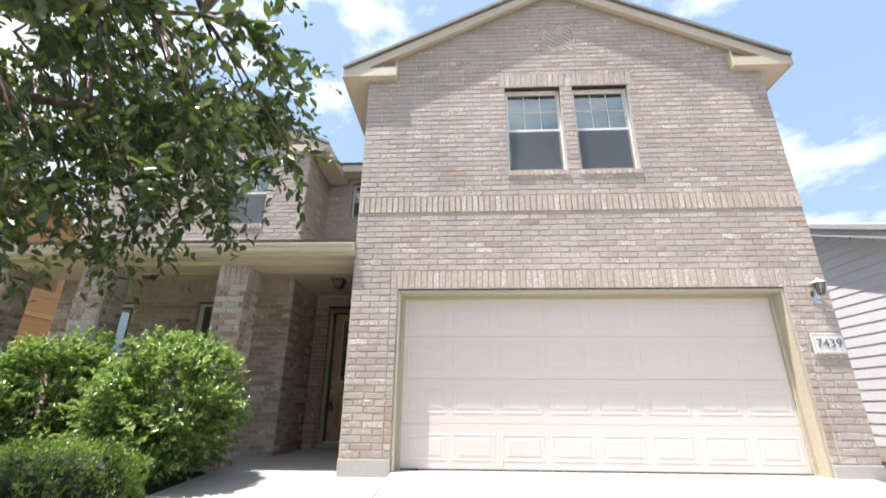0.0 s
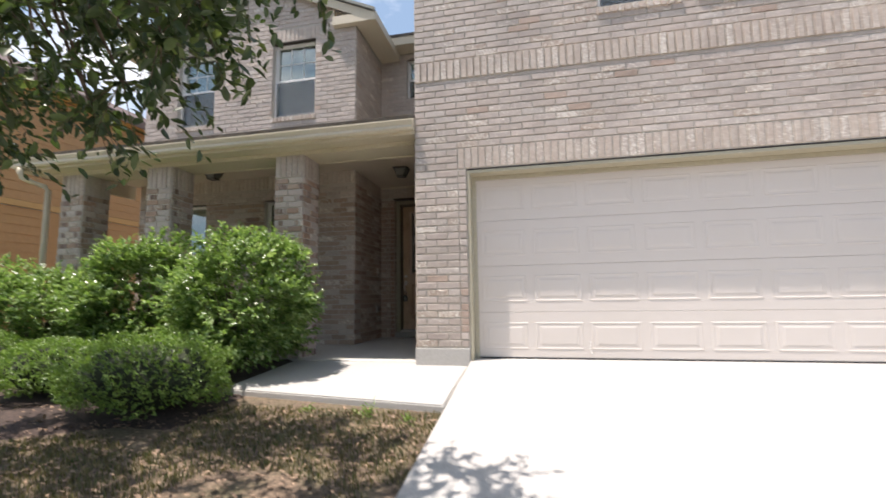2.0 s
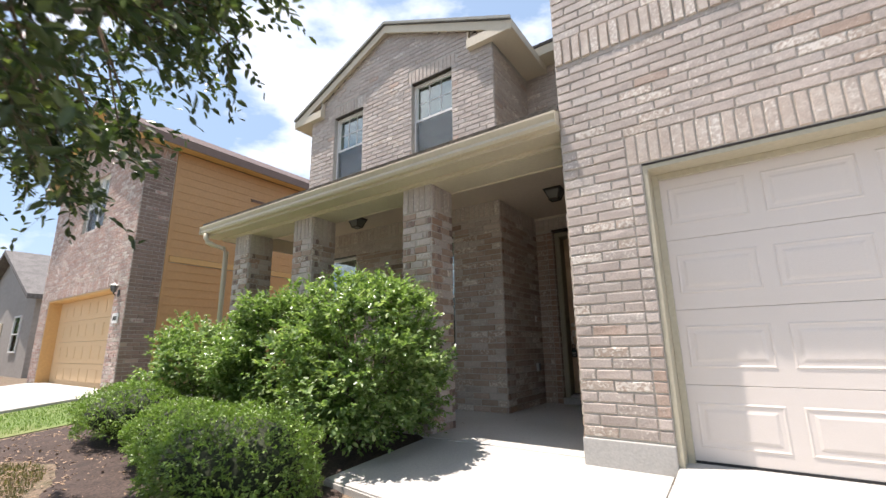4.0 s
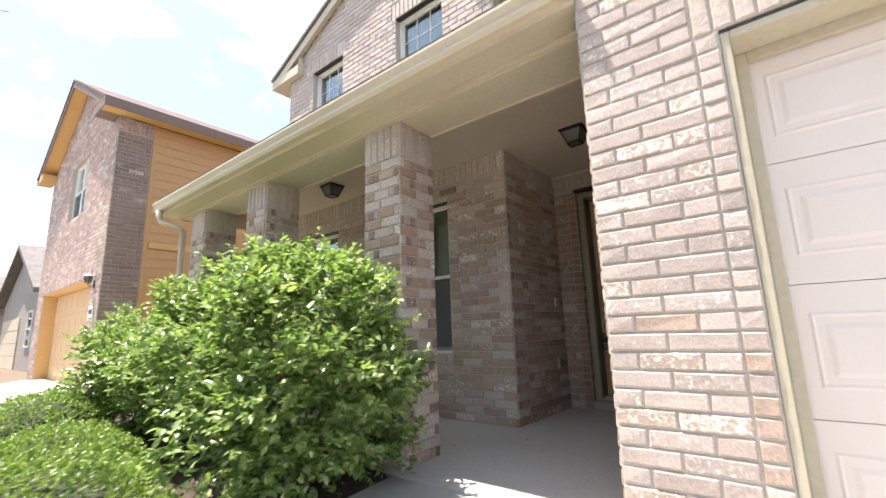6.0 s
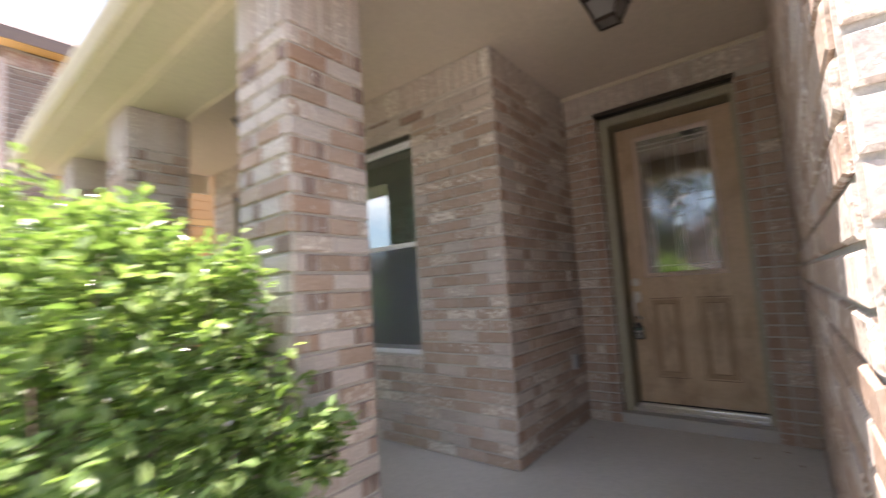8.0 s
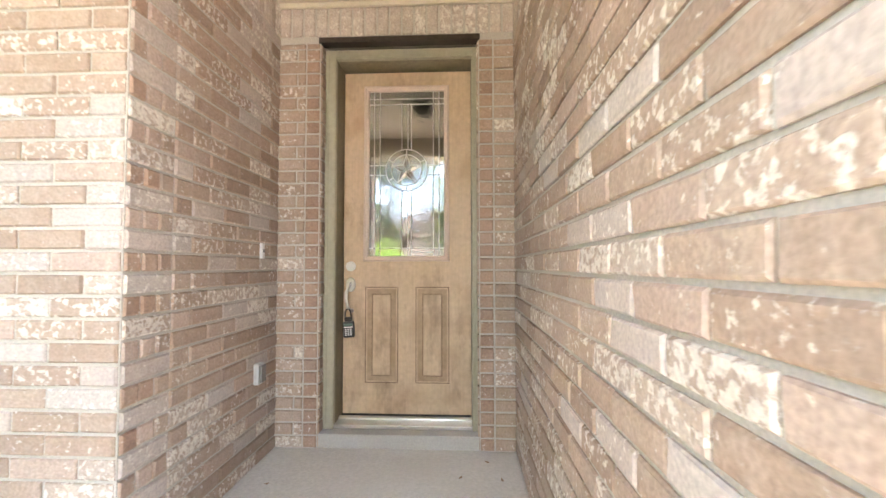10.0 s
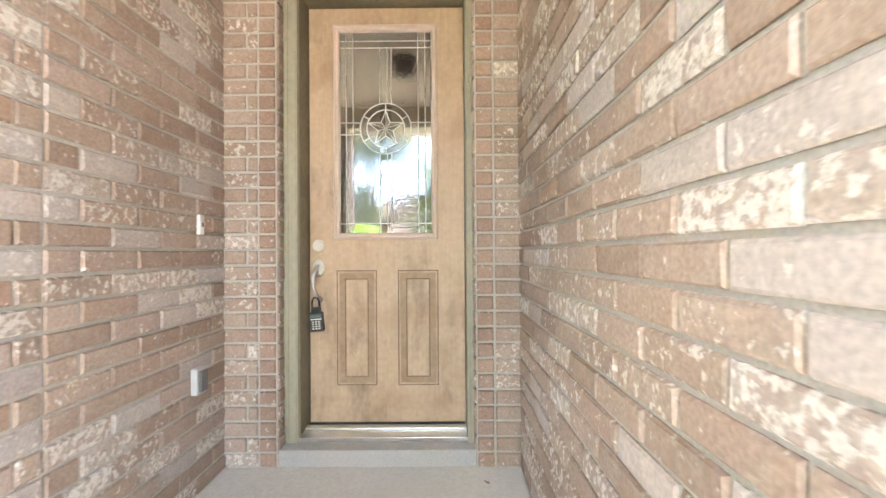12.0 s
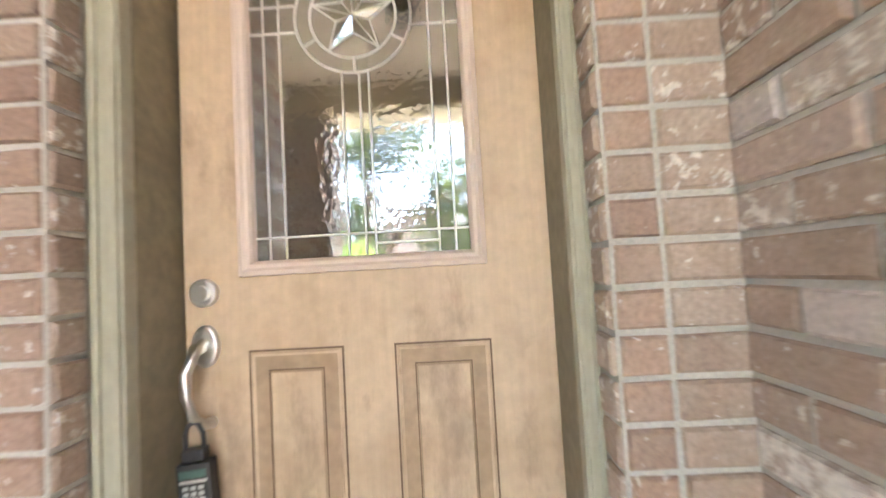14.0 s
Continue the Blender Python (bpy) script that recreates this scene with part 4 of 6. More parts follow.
def window(name, x0, x1, z0, z1, y, label, slats=True, grid=True, frame=WHITE, m=None):
    """A single-hung window: frame, two sashes, panes, grid in the upper one, blind."""
    w, h = x1 - x0, z1 - z0
    base = tagged(new(name), label, kind="structure")
    base.matrix_basis = (m or Matrix.Identity(4)) @ Matrix.Translation((x0, y, z0))
    f = 0.032
    mid = h * 0.5
    part("window_frame", boxes((0.0, f, 0.0, 0.07, 0, h), (w - f, w, 0, 0.07, 0, h), (f, w - f, 0, 0.07, h - f, h), (f, w - f, 0, 0.07, 0, f), bevel=0.004), frame, base)
    part("window_sill", boxes((0.0, w, -0.018, -0.001, 0, 0.022), bevel=0.004), frame, base)
    s = 0.026
    part("sash", boxes((f, f + s, 0.01, 0.035, f, mid + 0.02), (w - f - s, w - f, 0.01, 0.035, f, mid + 0.02), (f + s, w - f - s, 0.01, 0.035, f, f + 0.035), (f + s, w - f - s, 0.008, 0.037, mid - 0.02, mid + 0.02), bevel=0.003), frame, base)
    part("sash", boxes((f, f + s * 0.7, 0.04, 0.062, mid - 0.01, h - f), (w - f - s * 0.7, w - f, 0.04, 0.062, mid - 0.01, h - f), (f + s * 0.7, w - f - s * 0.7, 0.04, 0.062, h - f - 0.02, h - f)), frame, base)
    part("pane", boxes((f + s, w - f - s, 0.020, 0.024, f + 0.035, mid - 0.02)), GLASS, base)
    part("pane", boxes((f + s * 0.7, w - f - s * 0.7, 0.050, 0.054, mid + 0.021, h - f - 0.02)), GLASS, base)
    if grid:
        rows = [(f + s * 0.7 + (w - 2 * f - s * 1.4) * k / 3 - 0.006, f + s * 0.7 + (w - 2 * f - s * 1.4) * k / 3 + 0.006, 0.0425, 0.0490, mid + 0.021, h - f - 0.021) for k in (1, 2)]
        zz = (mid + 0.02 + h - f - 0.02) / 2
        xs = [f + s * 0.7] + [r[0] for r in rows] + [w - f - s * 0.7]
        xe = [f + s * 0.7] + [r[1] for r in rows]
        rows += [(xe[k] + 0.0005, xs[k + 1] - 0.0005, 0.0430, 0.0485, zz - 0.006, zz + 0.006) for k in range(3)]
        part("muntins", boxes(*rows), frame, base)
    part("insect_screen", boxes((f + 0.002, w - f - 0.002, 0.004, 0.0055, f + 0.002, mid - 0.022)), SCREEN, base)
    if slats:
        verts, faces = [], []
        z = f + 0.03
        while z < h - 0.05:
            n = len(verts)
            for x in (f + 0.008, w - f - 0.008):
                verts += [(x, 0.088, z), (x, 0.101, z + 0.021), (x, 0.1025, z + 0.021), (x, 0.0895, z)]
            faces += [(n, n + 1, n + 5, n + 4), (n + 3, n + 7, n + 6, n + 2), (n, n + 4, n + 7, n + 3), (n + 1, n + 2, n + 6, n + 5), (n, n + 3, n + 2, n + 1), (n + 4, n + 5, n + 6, n + 7)]
            z += 0.0225
        raw("blind", verts, faces, BLIND, base)
    return base


window("window_1", *WIN_A[:2], *WIN_A[2:], 0.075, "white vinyl window with closed blinds in the brick gable")
window("window_2", *WIN_B[:2], *WIN_B[2:], 0.075, "white vinyl window with closed blinds in the brick gable")
window("window_3", *WIN_C[:2], *WIN_C[2:], NY + 0.075, "white vinyl window with blinds above the porch roof")
window("window_4", *WIN_D[:2], *WIN_D[2:], NY + 0.075, "white vinyl window with blinds above the porch roof")
window("window_5", *PW_A[:2], *PW_A[2:], NY + 0.075, "white vinyl porch window with half-open blinds", grid=False)
window("window_6", *PW_B[:2], *PW_B[2:], NY + 0.075, "white vinyl porch window with half-open blinds", grid=False)
window("window_7", *WIN_S[:2], *WIN_S[2:], DY + 0.075, "small white gridded window in the shaded recess")
part("trim_window_lintels", boxes(*[(w[0] + 0.002, w[1] - 0.002, y - 0.01, y + 0.07, w[3] - 0.014, w[3] - 0.001) for w, y in ((WIN_A, 0), (WIN_B, 0), (WIN_C, NY), (WIN_D, NY), (PW_A, NY), (PW_B, NY), (WIN_S, DY))],
                                  (0.002, 4.948, 0.0, 0.10, 2.168, 2.1815), (DOOR[0] - 0.01, DOOR[1] + 0.01, DY - 0.016, DY + 0.06, 2.600, 2.634)), BRONZE, kind="structure")

# ---- garage door ----
GD = 0.21
part("trim_garage_jamb", boxes((0.002, 0.036, 0.004, GD + 0.06, -0.04, 2.166), (4.914, 4.948, 0.004, GD + 0.06, -0.04, 2.166), (0.037, 4.913, 0.004, GD + 0.06, 2.130, 2.166), bevel=0.003), OLIVE, kind="structure")
part("trim_garage_stop", boxes((0.037, 0.082, GD - 0.035, GD - 0.012, -0.03, 2.129), (4.868, 4.913, GD - 0.035, GD - 0.012, -0.03, 2.129), (0.083, 4.867, GD - 0.035, GD - 0.012, 2.082, 2.129), bevel=0.003), OLIVE, kind="structure")
garage_door = tagged(new("door_garage"), "closed beige sectional garage door with raised panels", kind="structure")
garage_door.matrix_basis = Matrix.Translation((0.04, GD, -0.01))
DW, SH = 4.87, 0.533
for s in range(4):
    bm = boxes((0, DW, 0, 0.045, s * SH + 0.026 * (s == 0), (s + 1) * SH - 0.0025), bevel=0.003)
    sec = part("section", bm, DOOR_PAINT, garage_door)
    for p in range(8):
        cx = 0.085 + p * (DW - 0.17 + 0.085) / 8
        pw = (DW - 0.17 + 0.085) / 8 - 0.085
        z0, z1 = s * SH + 0.115, (s + 1) * SH - 0.115
        bm = bmesh.new()
        # a pressed frame and a raised field
        steps = ((0.0, 0.0008), (0.012, -0.0045), (0.022, -0.0008), (0.046, -0.0008), (0.066, -0.0050))
        loops = [[bm.verts.new(v) for v in ((cx + d, y, z0 + d), (cx + pw - d, y, z0 + d), (cx + pw - d, y, z1 - d), (cx + d, y, z1 - d))] for d, y in steps]
        for a, b in zip(loops, loops[1:]):
            for i in range(4):
                bm.faces.new((a[i], a[(i + 1) % 4], b[(i + 1) % 4], b[i]))
        bm.faces.new(loops[-1])
        part("raised_panel", bm, DOOR_PAINT, sec)
part("bottom_seal", boxes((0, DW, -0.006, 0.04, -0.006, 0.0255)), RUBBER, garage_door)
rope = thing("pull_cord", pose(1.30, GD - 0.016, 0.20), "thin pale cord hanging on the garage door", "cord")
bm = bmesh.new()
tube(bm, [(0, 0, 0), (-0.012, 0, -0.06), (0.0, 0, -0.12), (0.018, 0, -0.17), (0.022, 0, -0.135), (0.004, 0, -0.115)], 0.004, 6)
part("cord", bm, WHITE, rope)


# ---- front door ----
DOOR_BAND = material("deep_stain", (0.40, 0.28, 0.175), 0.55, spread=0.1, fine=30, coarse=6, bump=0.1, stain=(0.32, 0.20, 0.10))
door = tagged(new("door_front"), "closed wood-look entrance door with a leaded star glass and two panels", kind="structure")
FD = DY + 0.272
door.matrix_basis = Matrix.Translation((-1.802, FD, 0.078))
W, H = 0.906, 2.44
GLX0, GLX1, GLZ0, GLZ1 = 0.142, 0.752, 1.08, 2.34
slab = boxes((0, GLX0 + 0.03, 0, 0.045, 0.001, H), (GLX1 - 0.03, W, 0, 0.045, 0.001, H), (GLX0 + 0.03, GLX1 - 0.03, 0, 0.045, 0.001, GLZ0 + 0.03), (GLX0 + 0.03, GLX1 - 0.03, 0, 0.045, GLZ1 - 0.03, H))
part("door_slab", slab, DOOR_WOOD, door)
for x0, x1 in ((0.161, 0.387), (0.519, 0.747)):
    z0, z1 = 0.232, 0.895
    bm = bmesh.new()
    steps = ((0.0, -0.002), (0.006, -0.005), (0.012, -0.0025), (0.030, -0.0015), (0.045, -0.0015), (0.052, -0.006))
    loops = [[bm.verts.new(v) for v in ((x0 + d, y, z0 + d), (x1 - d, y, z0 + d), (x1 - d, y, z1 - d), (x0 + d, y, z1 - d))] for d, y in steps]
    for a, b in zip(loops, loops[1:]):
        for i in range(4):
            bm.faces.new((a[i], a[(i + 1) % 4], b[(i + 1) % 4], b[i]))
    bm.faces.new(loops[-1])
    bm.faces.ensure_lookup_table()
    # the recessed band faces take the darker brown
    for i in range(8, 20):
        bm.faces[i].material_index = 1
    part("door_panel", bm, DOOR_WOOD, door).data.materials.append(DOOR_BAND)
    # thin dark brown strips, slightly proud, outline the panel and its field
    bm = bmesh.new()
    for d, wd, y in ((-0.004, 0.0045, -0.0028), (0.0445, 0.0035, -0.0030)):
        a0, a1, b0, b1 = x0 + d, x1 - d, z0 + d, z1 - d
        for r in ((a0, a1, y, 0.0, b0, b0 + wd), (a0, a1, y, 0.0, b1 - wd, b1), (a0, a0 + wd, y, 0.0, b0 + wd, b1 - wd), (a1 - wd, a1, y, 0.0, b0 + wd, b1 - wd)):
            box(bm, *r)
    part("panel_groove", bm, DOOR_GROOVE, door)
bm = bmesh.new()
steps = ((0.0, -0.001), (0.002, -0.014), (0.012, -0.018), (0.020, -0.011), (0.028, -0.011), (0.034, -0.004), (0.038, 0.012))
loops = [[bm.verts.new(v) for v in ((GLX0 + d, y, GLZ0 + d), (GLX1 - d, y, GLZ0 + d), (GLX1 - d, y, GLZ1 - d), (GLX0 + d, y, GLZ1 - d))] for d, y in steps]
for a, b in zip(loops, loops[1:]):
    for i in range(4):
        bm.faces.new((a[i], a[(i + 1) % 4], b[(i + 1) % 4], b[i]))
part("glass_frame", bm, LITE_FRAME, door)
gx0, gx1, gz0, gz1 = GLX0 + 0.038, GLX1 - 0.038, GLZ0 + 0.038, GLZ1 - 0.038
gcx, gcz, R = (gx0 + gx1) / 2, gz0 + (gz1 - gz0) * 0.52, 0.150


def came(bm, a, b, wd=0.0065):
    a, b = Vector((a[0], 0, a[1])), Vector((b[0], 0, b[1]))
    d = (b - a).normalized()
    n = Vector((-d.z, 0, d.x)) * wd / 2
    y0, y1 = 0.0075, 0.0122
    q = [a + n, b + n, b - n, a - n]
    lo = [bm.verts.new((v.x, y1, v.z)) for v in q]
    mid = [bm.verts.new((v.x, y0, v.z)) for v in (a + n * 0.4, b + n * 0.4, b - n * 0.4, a - n * 0.4)]
    bm.faces.new(mid)
    for i in range(4):
        bm.faces.new((lo[i], lo[(i + 1) % 4], mid[(i + 1) % 4], mid[i]))


bm = bmesh.new()
xa, xb, xc, xd = gx0 + 0.034, gx0 + 0.075, gx1 - 0.075, gx1 - 0.034
# clear bevelled strips, and pebbled panes between them
cuts = [(gx0 - 0.001, xa, 0), (xa, xb, 0), (xb, gcx - 0.034, 1), (gcx - 0.034, gcx + 0.010, 0), (gcx + 0.010, gcx + 0.034, 0), (gcx + 0.034, xc, 1), (xc, xd, 0), (xd, gx1 + 0.001, 0)]
pebble = random.Random(5)
for x0, x1, pebbled in cuts:
    for z0, z1, low in ((gz0 - 0.001, gz0 + 0.055, True), (gz0 + 0.055, gz1 - 0.05, False), (gz1 - 0.05, gz1 + 0.001, True)):
        if pebbled and not low:
            nx, nz = max(2, round((x1 - x0) / 0.0055)), round((z1 - z0) / 0.0055)
            verts = [(x0 + 0.0006 + (x1 - x0 - 0.0012) * i / nx + pebble.uniform(-0.0012, 0.0012) * (0 < i < nx), 0.0125 - pebble.random() * 0.00045, z0 + 0.0006 + (z1 - z0 - 0.0012) * j / nz + pebble.uniform(-0.0012, 0.0012) * (0 < j < nz)) for j in range(nz + 1) for i in range(nx + 1)]
            faces = [(j * (nx + 1) + i, j * (nx + 1) + i + 1, (j + 1) * (nx + 1) + i + 1, (j + 1) * (nx + 1) + i) for j in range(nz) for i in range(nx)]
            raw("glass_pane", verts, faces, DOOR_GLASS, door, smooth=True)
            continue
        part("glass_pane", boxes((x0 + 0.0006, x1 - 0.0006, 0.0125, 0.0185, z0 + 0.0006, z1 - 0.0006)), CLEAR_GLASS, door)
for x in (xa, xb, xc, xd):
    came(bm, (x, gz0), (x, gz1))
for x in (gcx - 0.034, gcx + 0.010, gcx + 0.034):
    came(bm, (x, gz0), (x, gcz - R))
    came(bm, (x, gcz + R), (x, gz1 - 0.09))
for z in (gz0 + 0.055, gz1 - 0.05, gz1 - 0.09):
    came(bm, (gx0, z), (gx1, z))
came(bm, (gcx + 0.034, gz0 + 0.028), (xc, gz0 + 0.028))
for z in (gcz - 0.035, gcz + 0.035):
    came(bm, (gx0, z), (gcx - R, z))
    came(bm, (gcx + R, z), (gx1, z))
for rr in (R, R * 0.74):
    pts = [(gcx + rr * math.cos(6.2832 * k / 40), gcz + rr * math.sin(6.2832 * k / 40)) for k in range(41)]
    for a, b in zip(pts, pts[1:]):
        came(bm, a, b, 0.008)
star = [(gcx + r * math.sin(6.2832 * k / 10), gcz + r * math.cos(6.2832 * k / 10)) for k, r in enumerate([R * 0.72, R * 0.30] * 5)]
for k in range(10):
    came(bm, star[k], star[(k + 1) % 10], 0.006)
    came(bm, star[k], (gcx, gcz), 0.005)
for k in range(6):
    a = 6.2832 * (k + 0.5) / 6
    came(bm, (gcx + R * 0.74 * math.cos(a), gcz + R * 0.74 * math.sin(a)), (gcx + R * math.cos(a), gcz + R * math.sin(a)), 0.008)
part("leaded_came", bm, LEAD, door)
# bevelled star points
bm = bmesh.new()
for k in range(10):
    a, b = star[k], star[(k + 1) % 10]
    tip = 0.0105 if k % 2 == 0 else 0.0105
    vs = [bm.verts.new((a[0], tip, a[1])), bm.verts.new((b[0], 0.0105, b[1])), bm.verts.new((gcx, 0.0035, gcz))]
    bm.faces.new(vs)
part("glass_star", bm, DOOR_GLASS, door)
hw = part("deadbolt", tube(tube(bmesh.new(), [(0.052, 0.0, 1.045), (0.052, -0.010, 1.045), (0.052, -0.014, 1.045)], [0.035, 0.035, 0.030], 24), [(0.052, -0.014, 1.045), (0.052, -0.026, 1.045)], [0.020, 0.018], 20), NICKEL, door, "round satin nickel deadbolt")
bm = bmesh.new()
tube(bm, [(0.052, 0.0, 0.915), (0.052, -0.008, 0.915), (0.052, -0.012, 0.915)], [0.034, 0.034, 0.029], 28)
for v in bm.verts:
    v.co.z = 0.915 + (v.co.z - 0.915) * 1.5
part("handle_plate", bm, NICKEL, door)
bm = bmesh.new()
tube(bm, [(0.052, -0.010, 0.925), (0.048, -0.045, 0.905), (0.036, -0.062, 0.86), (0.036, -0.064, 0.81), (0.046, -0.055, 0.76), (0.058, -0.030, 0.735), (0.060, 0.0, 0.730)], [0.013, 0.013, 0.0125, 0.0115, 0.0115, 0.012, 0.014], 12)
part("door_handle", bm, NICKEL, door, "curved satin nickel pull handle")
bm = bmesh.new()
tube(bm, [(0.052, -0.012, 0.912), (0.050, -0.034, 0.908), (0.045, -0.050, 0.915)], [0.010, 0.010, 0.014], 10)
part("thumb_latch", bm, NICKEL, door)

# olive jamb with the shadow behind the door frame put into its colour
JAMB = material("weathered_olive_jamb", (0.225, 0.195, 0.125), 0.6, spread=0.10, fine=30, coarse=4.0, bump=0.1, stain=(0.15, 0.125, 0.08))
part("trim_door_frame", boxes((-1.888, -1.812, DY + 0.088, DY + 0.125, 0.05, 2.598), (-0.894, -0.852, DY + 0.088, DY + 0.125, 0.05, 2.598), (-1.811, -0.895, DY + 0.088, DY + 0.125, 2.535, 2.598),
                              (-1.875, -1.86, DY + 0.080, DY + 0.0875, 0.05, 2.59), (-1.832, -1.818, DY + 0.080, DY + 0.0875, 0.05, 2.56), (-0.888, -0.876, DY + 0.080, DY + 0.0875, 0.05, 2.56), (-0.866, -0.856, DY + 0.080, DY + 0.0875, 0.05, 2.59), (-1.83, -0.88, DY + 0.080, DY + 0.0875, 2.545, 2.56), bevel=0.003), SAGE, kind="structure")
part("trim_door_jamb", boxes((-1.85, -1.812, DY + 0.126, DY + 0.30, 0.05, 2.56), (-0.894, -0.86, DY + 0.126, DY + 0.30, 0.05, 2.56), (-1.811, -0.895, DY + 0.126, DY + 0.30, 2.533, 2.56)), JAMB, kind="structure")
part("trim_threshold", boxes((-1.85, -0.86, DY + 0.10, DY + 0.30, 0.050, 0.074), (-1.83, -0.88, DY + 0.20, DY + 0.25, 0.0745, 0.086), bevel=0.004), NICKEL, kind="structure")
part("door_sweep", boxes((-1.806, -0.90, FD - 0.006, FD + 0.03, 0.0745, 0.092)), RUBBER, kind="structure")
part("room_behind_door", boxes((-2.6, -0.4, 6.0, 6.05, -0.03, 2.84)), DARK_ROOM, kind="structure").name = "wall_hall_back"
# ---- lamps, sign and fittings of the house ----
def ceiling_lamp(x, y):
    base = thing("ceiling_lamp", pose(x, y, PZ) @ Matrix.Diagonal((0.8, 0.8, 0.85, 1)), "black flush porch lantern with frosted panes, unlit", "lamp", "ceiling lamps of the porch")
    part("canopy", boxes((-0.15, 0.15, -0.15, 0.15, -0.018, -0.001), (-0.135, 0.135, -0.135, 0.135, -0.03, -0.0185), bevel=0.004), BRONZE, base)
    a, b, h0, h1 = 0.128, 0.072, -0.031, -0.165
    for k in range(4):
        r = Matrix.Rotation(k * math.pi / 2, 4, "Z")
        bm = bmesh.new()
        vs = [bm.verts.new(r @ Vector(v)) for v in ((-a, -a + 0.004, h0), (a, -a + 0.004, h0), (b, -b + 0.004, h1), (-b, -b + 0.004, h1), (-a, -a + 0.008, h0), (a, -a + 0.008, h0), (b, -b + 0.008, h1), (-b, -b + 0.008, h1))]
        for f in ((0, 3, 2, 1), (4, 5, 6, 7), (0, 1, 5, 4), (2, 3, 7, 6), (1, 2, 6, 5), (0, 4, 7, 3)):
            bm.faces.new([vs[i] for i in f])
        part("pane", bm, FROST, base)
        bm = bmesh.new()
        tube(bm, [r @ Vector((-a, -a, h0)), r @ Vector((-b, -b, h1))], 0.009, 6)
        part("bar", bm, BRONZE, base)
    part("bottom_ring", boxes((-b - 0.012, b + 0.012, -b - 0.012, -b + 0.006, h1 - 0.012, h1 + 0.006), (-b - 0.012, b + 0.012, b - 0.006, b + 0.012, h1 - 0.012, h1 + 0.006), (-b - 0.012, -b + 0.006, -b + 0.0065, b - 0.0065, h1 - 0.012, h1 + 0.006), (b - 0.006, b + 0.012, -b + 0.0065, b - 0.0065, h1 - 0.012, h1 + 0.006)), BRONZE, base)
    part("bottom_glass", boxes((-b + 0.007, b - 0.007, -b + 0.007, b - 0.007, h1 - 0.004, h1)), FROST, base)


ceiling_lamp(-1.38, 1.90)
ceiling_lamp(-4.46, 1.25)


def wall_lantern(m, label, body=NICKEL):
    base = thing("wall_lamp", m, label, "lamp")
    part("back_plate", boxes((-0.055, 0.055, -0.022, -0.012, -0.16, 0.0), bevel=0.004), body, base)
    bm = bmesh.new()
    tube(bm, [(0, -0.015, -0.10), (0, -0.07, -0.13), (0, -0.11, -0.10), (0, -0.115, -0.065)], 0.010, 8)
    part("arm", bm, body, base)
    bm = bmesh.new()
    tube(bm, [(0, -0.115, -0.07), (0, -0.115, -0.055), (0, -0.115, -0.05), (0, -0.115, 0.075)], [0.03, 0.045, 0.050, 0.078], 6)
    part("lantern_glass", bm, FROST, base)
    bm = bmesh.new()
    for k in range(6):
        c, s = math.cos(1.0472 * k), math.sin(1.0472 * k)
        tube(bm, [(0.052 * c, -0.115 + 0.052 * s, -0.052), (0.080 * c, -0.115 + 0.080 * s, 0.077)], 0.005, 5)
    part("lantern_cage", bm, body, base)
    bm = bmesh.new()
    tube(bm, [(0, -0.115, 0.076), (0, -0.115, 0.084), (0, -0.115, 0.118), (0, -0.115, 0.125), (0, -0.115, 0.15)], [0.098, 0.098, 0.028, 0.012, 0.006], 6)
    part("cap", bm, WHITE, base)
    return base


wall_lantern(pose(5.30, 0, 2.12), "weathered silver carriage lantern on the brick beside the garage")

FADED = material("faded_number_paint", (0.17, 0.165, 0.16), 0.7, spread=0.1, fine=60, coarse=20, bump=0.1)
sign = thing("house_number_sign", pose(5.285, -0.013, 1.465), "white stone plaque with dark house numbers on the brick", "sign")
part("plaque", boxes((-0.185, 0.185, -0.022, 0.0, -0.122, 0.122), bevel=0.006), WHITE, sign)
part("plaque_rim", boxes((-0.175, 0.175, -0.0245, -0.0225, 0.106, 0.112), (-0.175, 0.175, -0.0245, -0.0225, -0.112, -0.106), (-0.175, -0.169, -0.0245, -0.0225, -0.1055, 0.1055), (0.169, 0.175, -0.0245, -0.0225, -0.1055, 0.1055)), MORTAR, sign)
for i, ch in enumerate("7439"):
    cu = bpy.data.curves.new("digit", "FONT")
    cu.body, cu.size, cu.extrude, cu.align_x, cu.align_y = ch, 0.145, 0.003, "CENTER", "CENTER"
    cu.materials.append(FADED)
    ob = new("digit", cu)
    ob.parent = sign
    ob.matrix_basis = pose(-0.114 + 0.076 * i, -0.027, 0.0, 90, 0, 0)

lockbox = thing("key_lockbox", pose(-1.757, FD - 0.052, 0.815, 0, -4, 6), "black key lockbox with a number pad hanging from the door handle", "lockbox")
part("body", boxes((-0.038, 0.038, -0.022, 0.020, -0.185, -0.075), bevel=0.007), BLACK, lockbox)
part("shoulder", boxes((-0.026, 0.026, -0.018, 0.016, -0.0745, -0.045), bevel=0.008), BLACK, lockbox)
bm = bmesh.new()
tube(bm, [(-0.020, 0, -0.05), (-0.020, 0, -0.015), (-0.012, 0, 0.005), (0.0, 0, 0.011), (0.012, 0, 0.005), (0.020, 0, -0.015), (0.020, 0, -0.05)], 0.0055, 8)
part("shackle", bm, RUBBER, lockbox)
part("window_strip", boxes((-0.030, 0.030, -0.0245, -0.0225, -0.105, -0.088)), material("dull_green_plastic", (0.05, 0.10, 0.08), 0.4, spread=0.05, bump=0.0), lockbox)
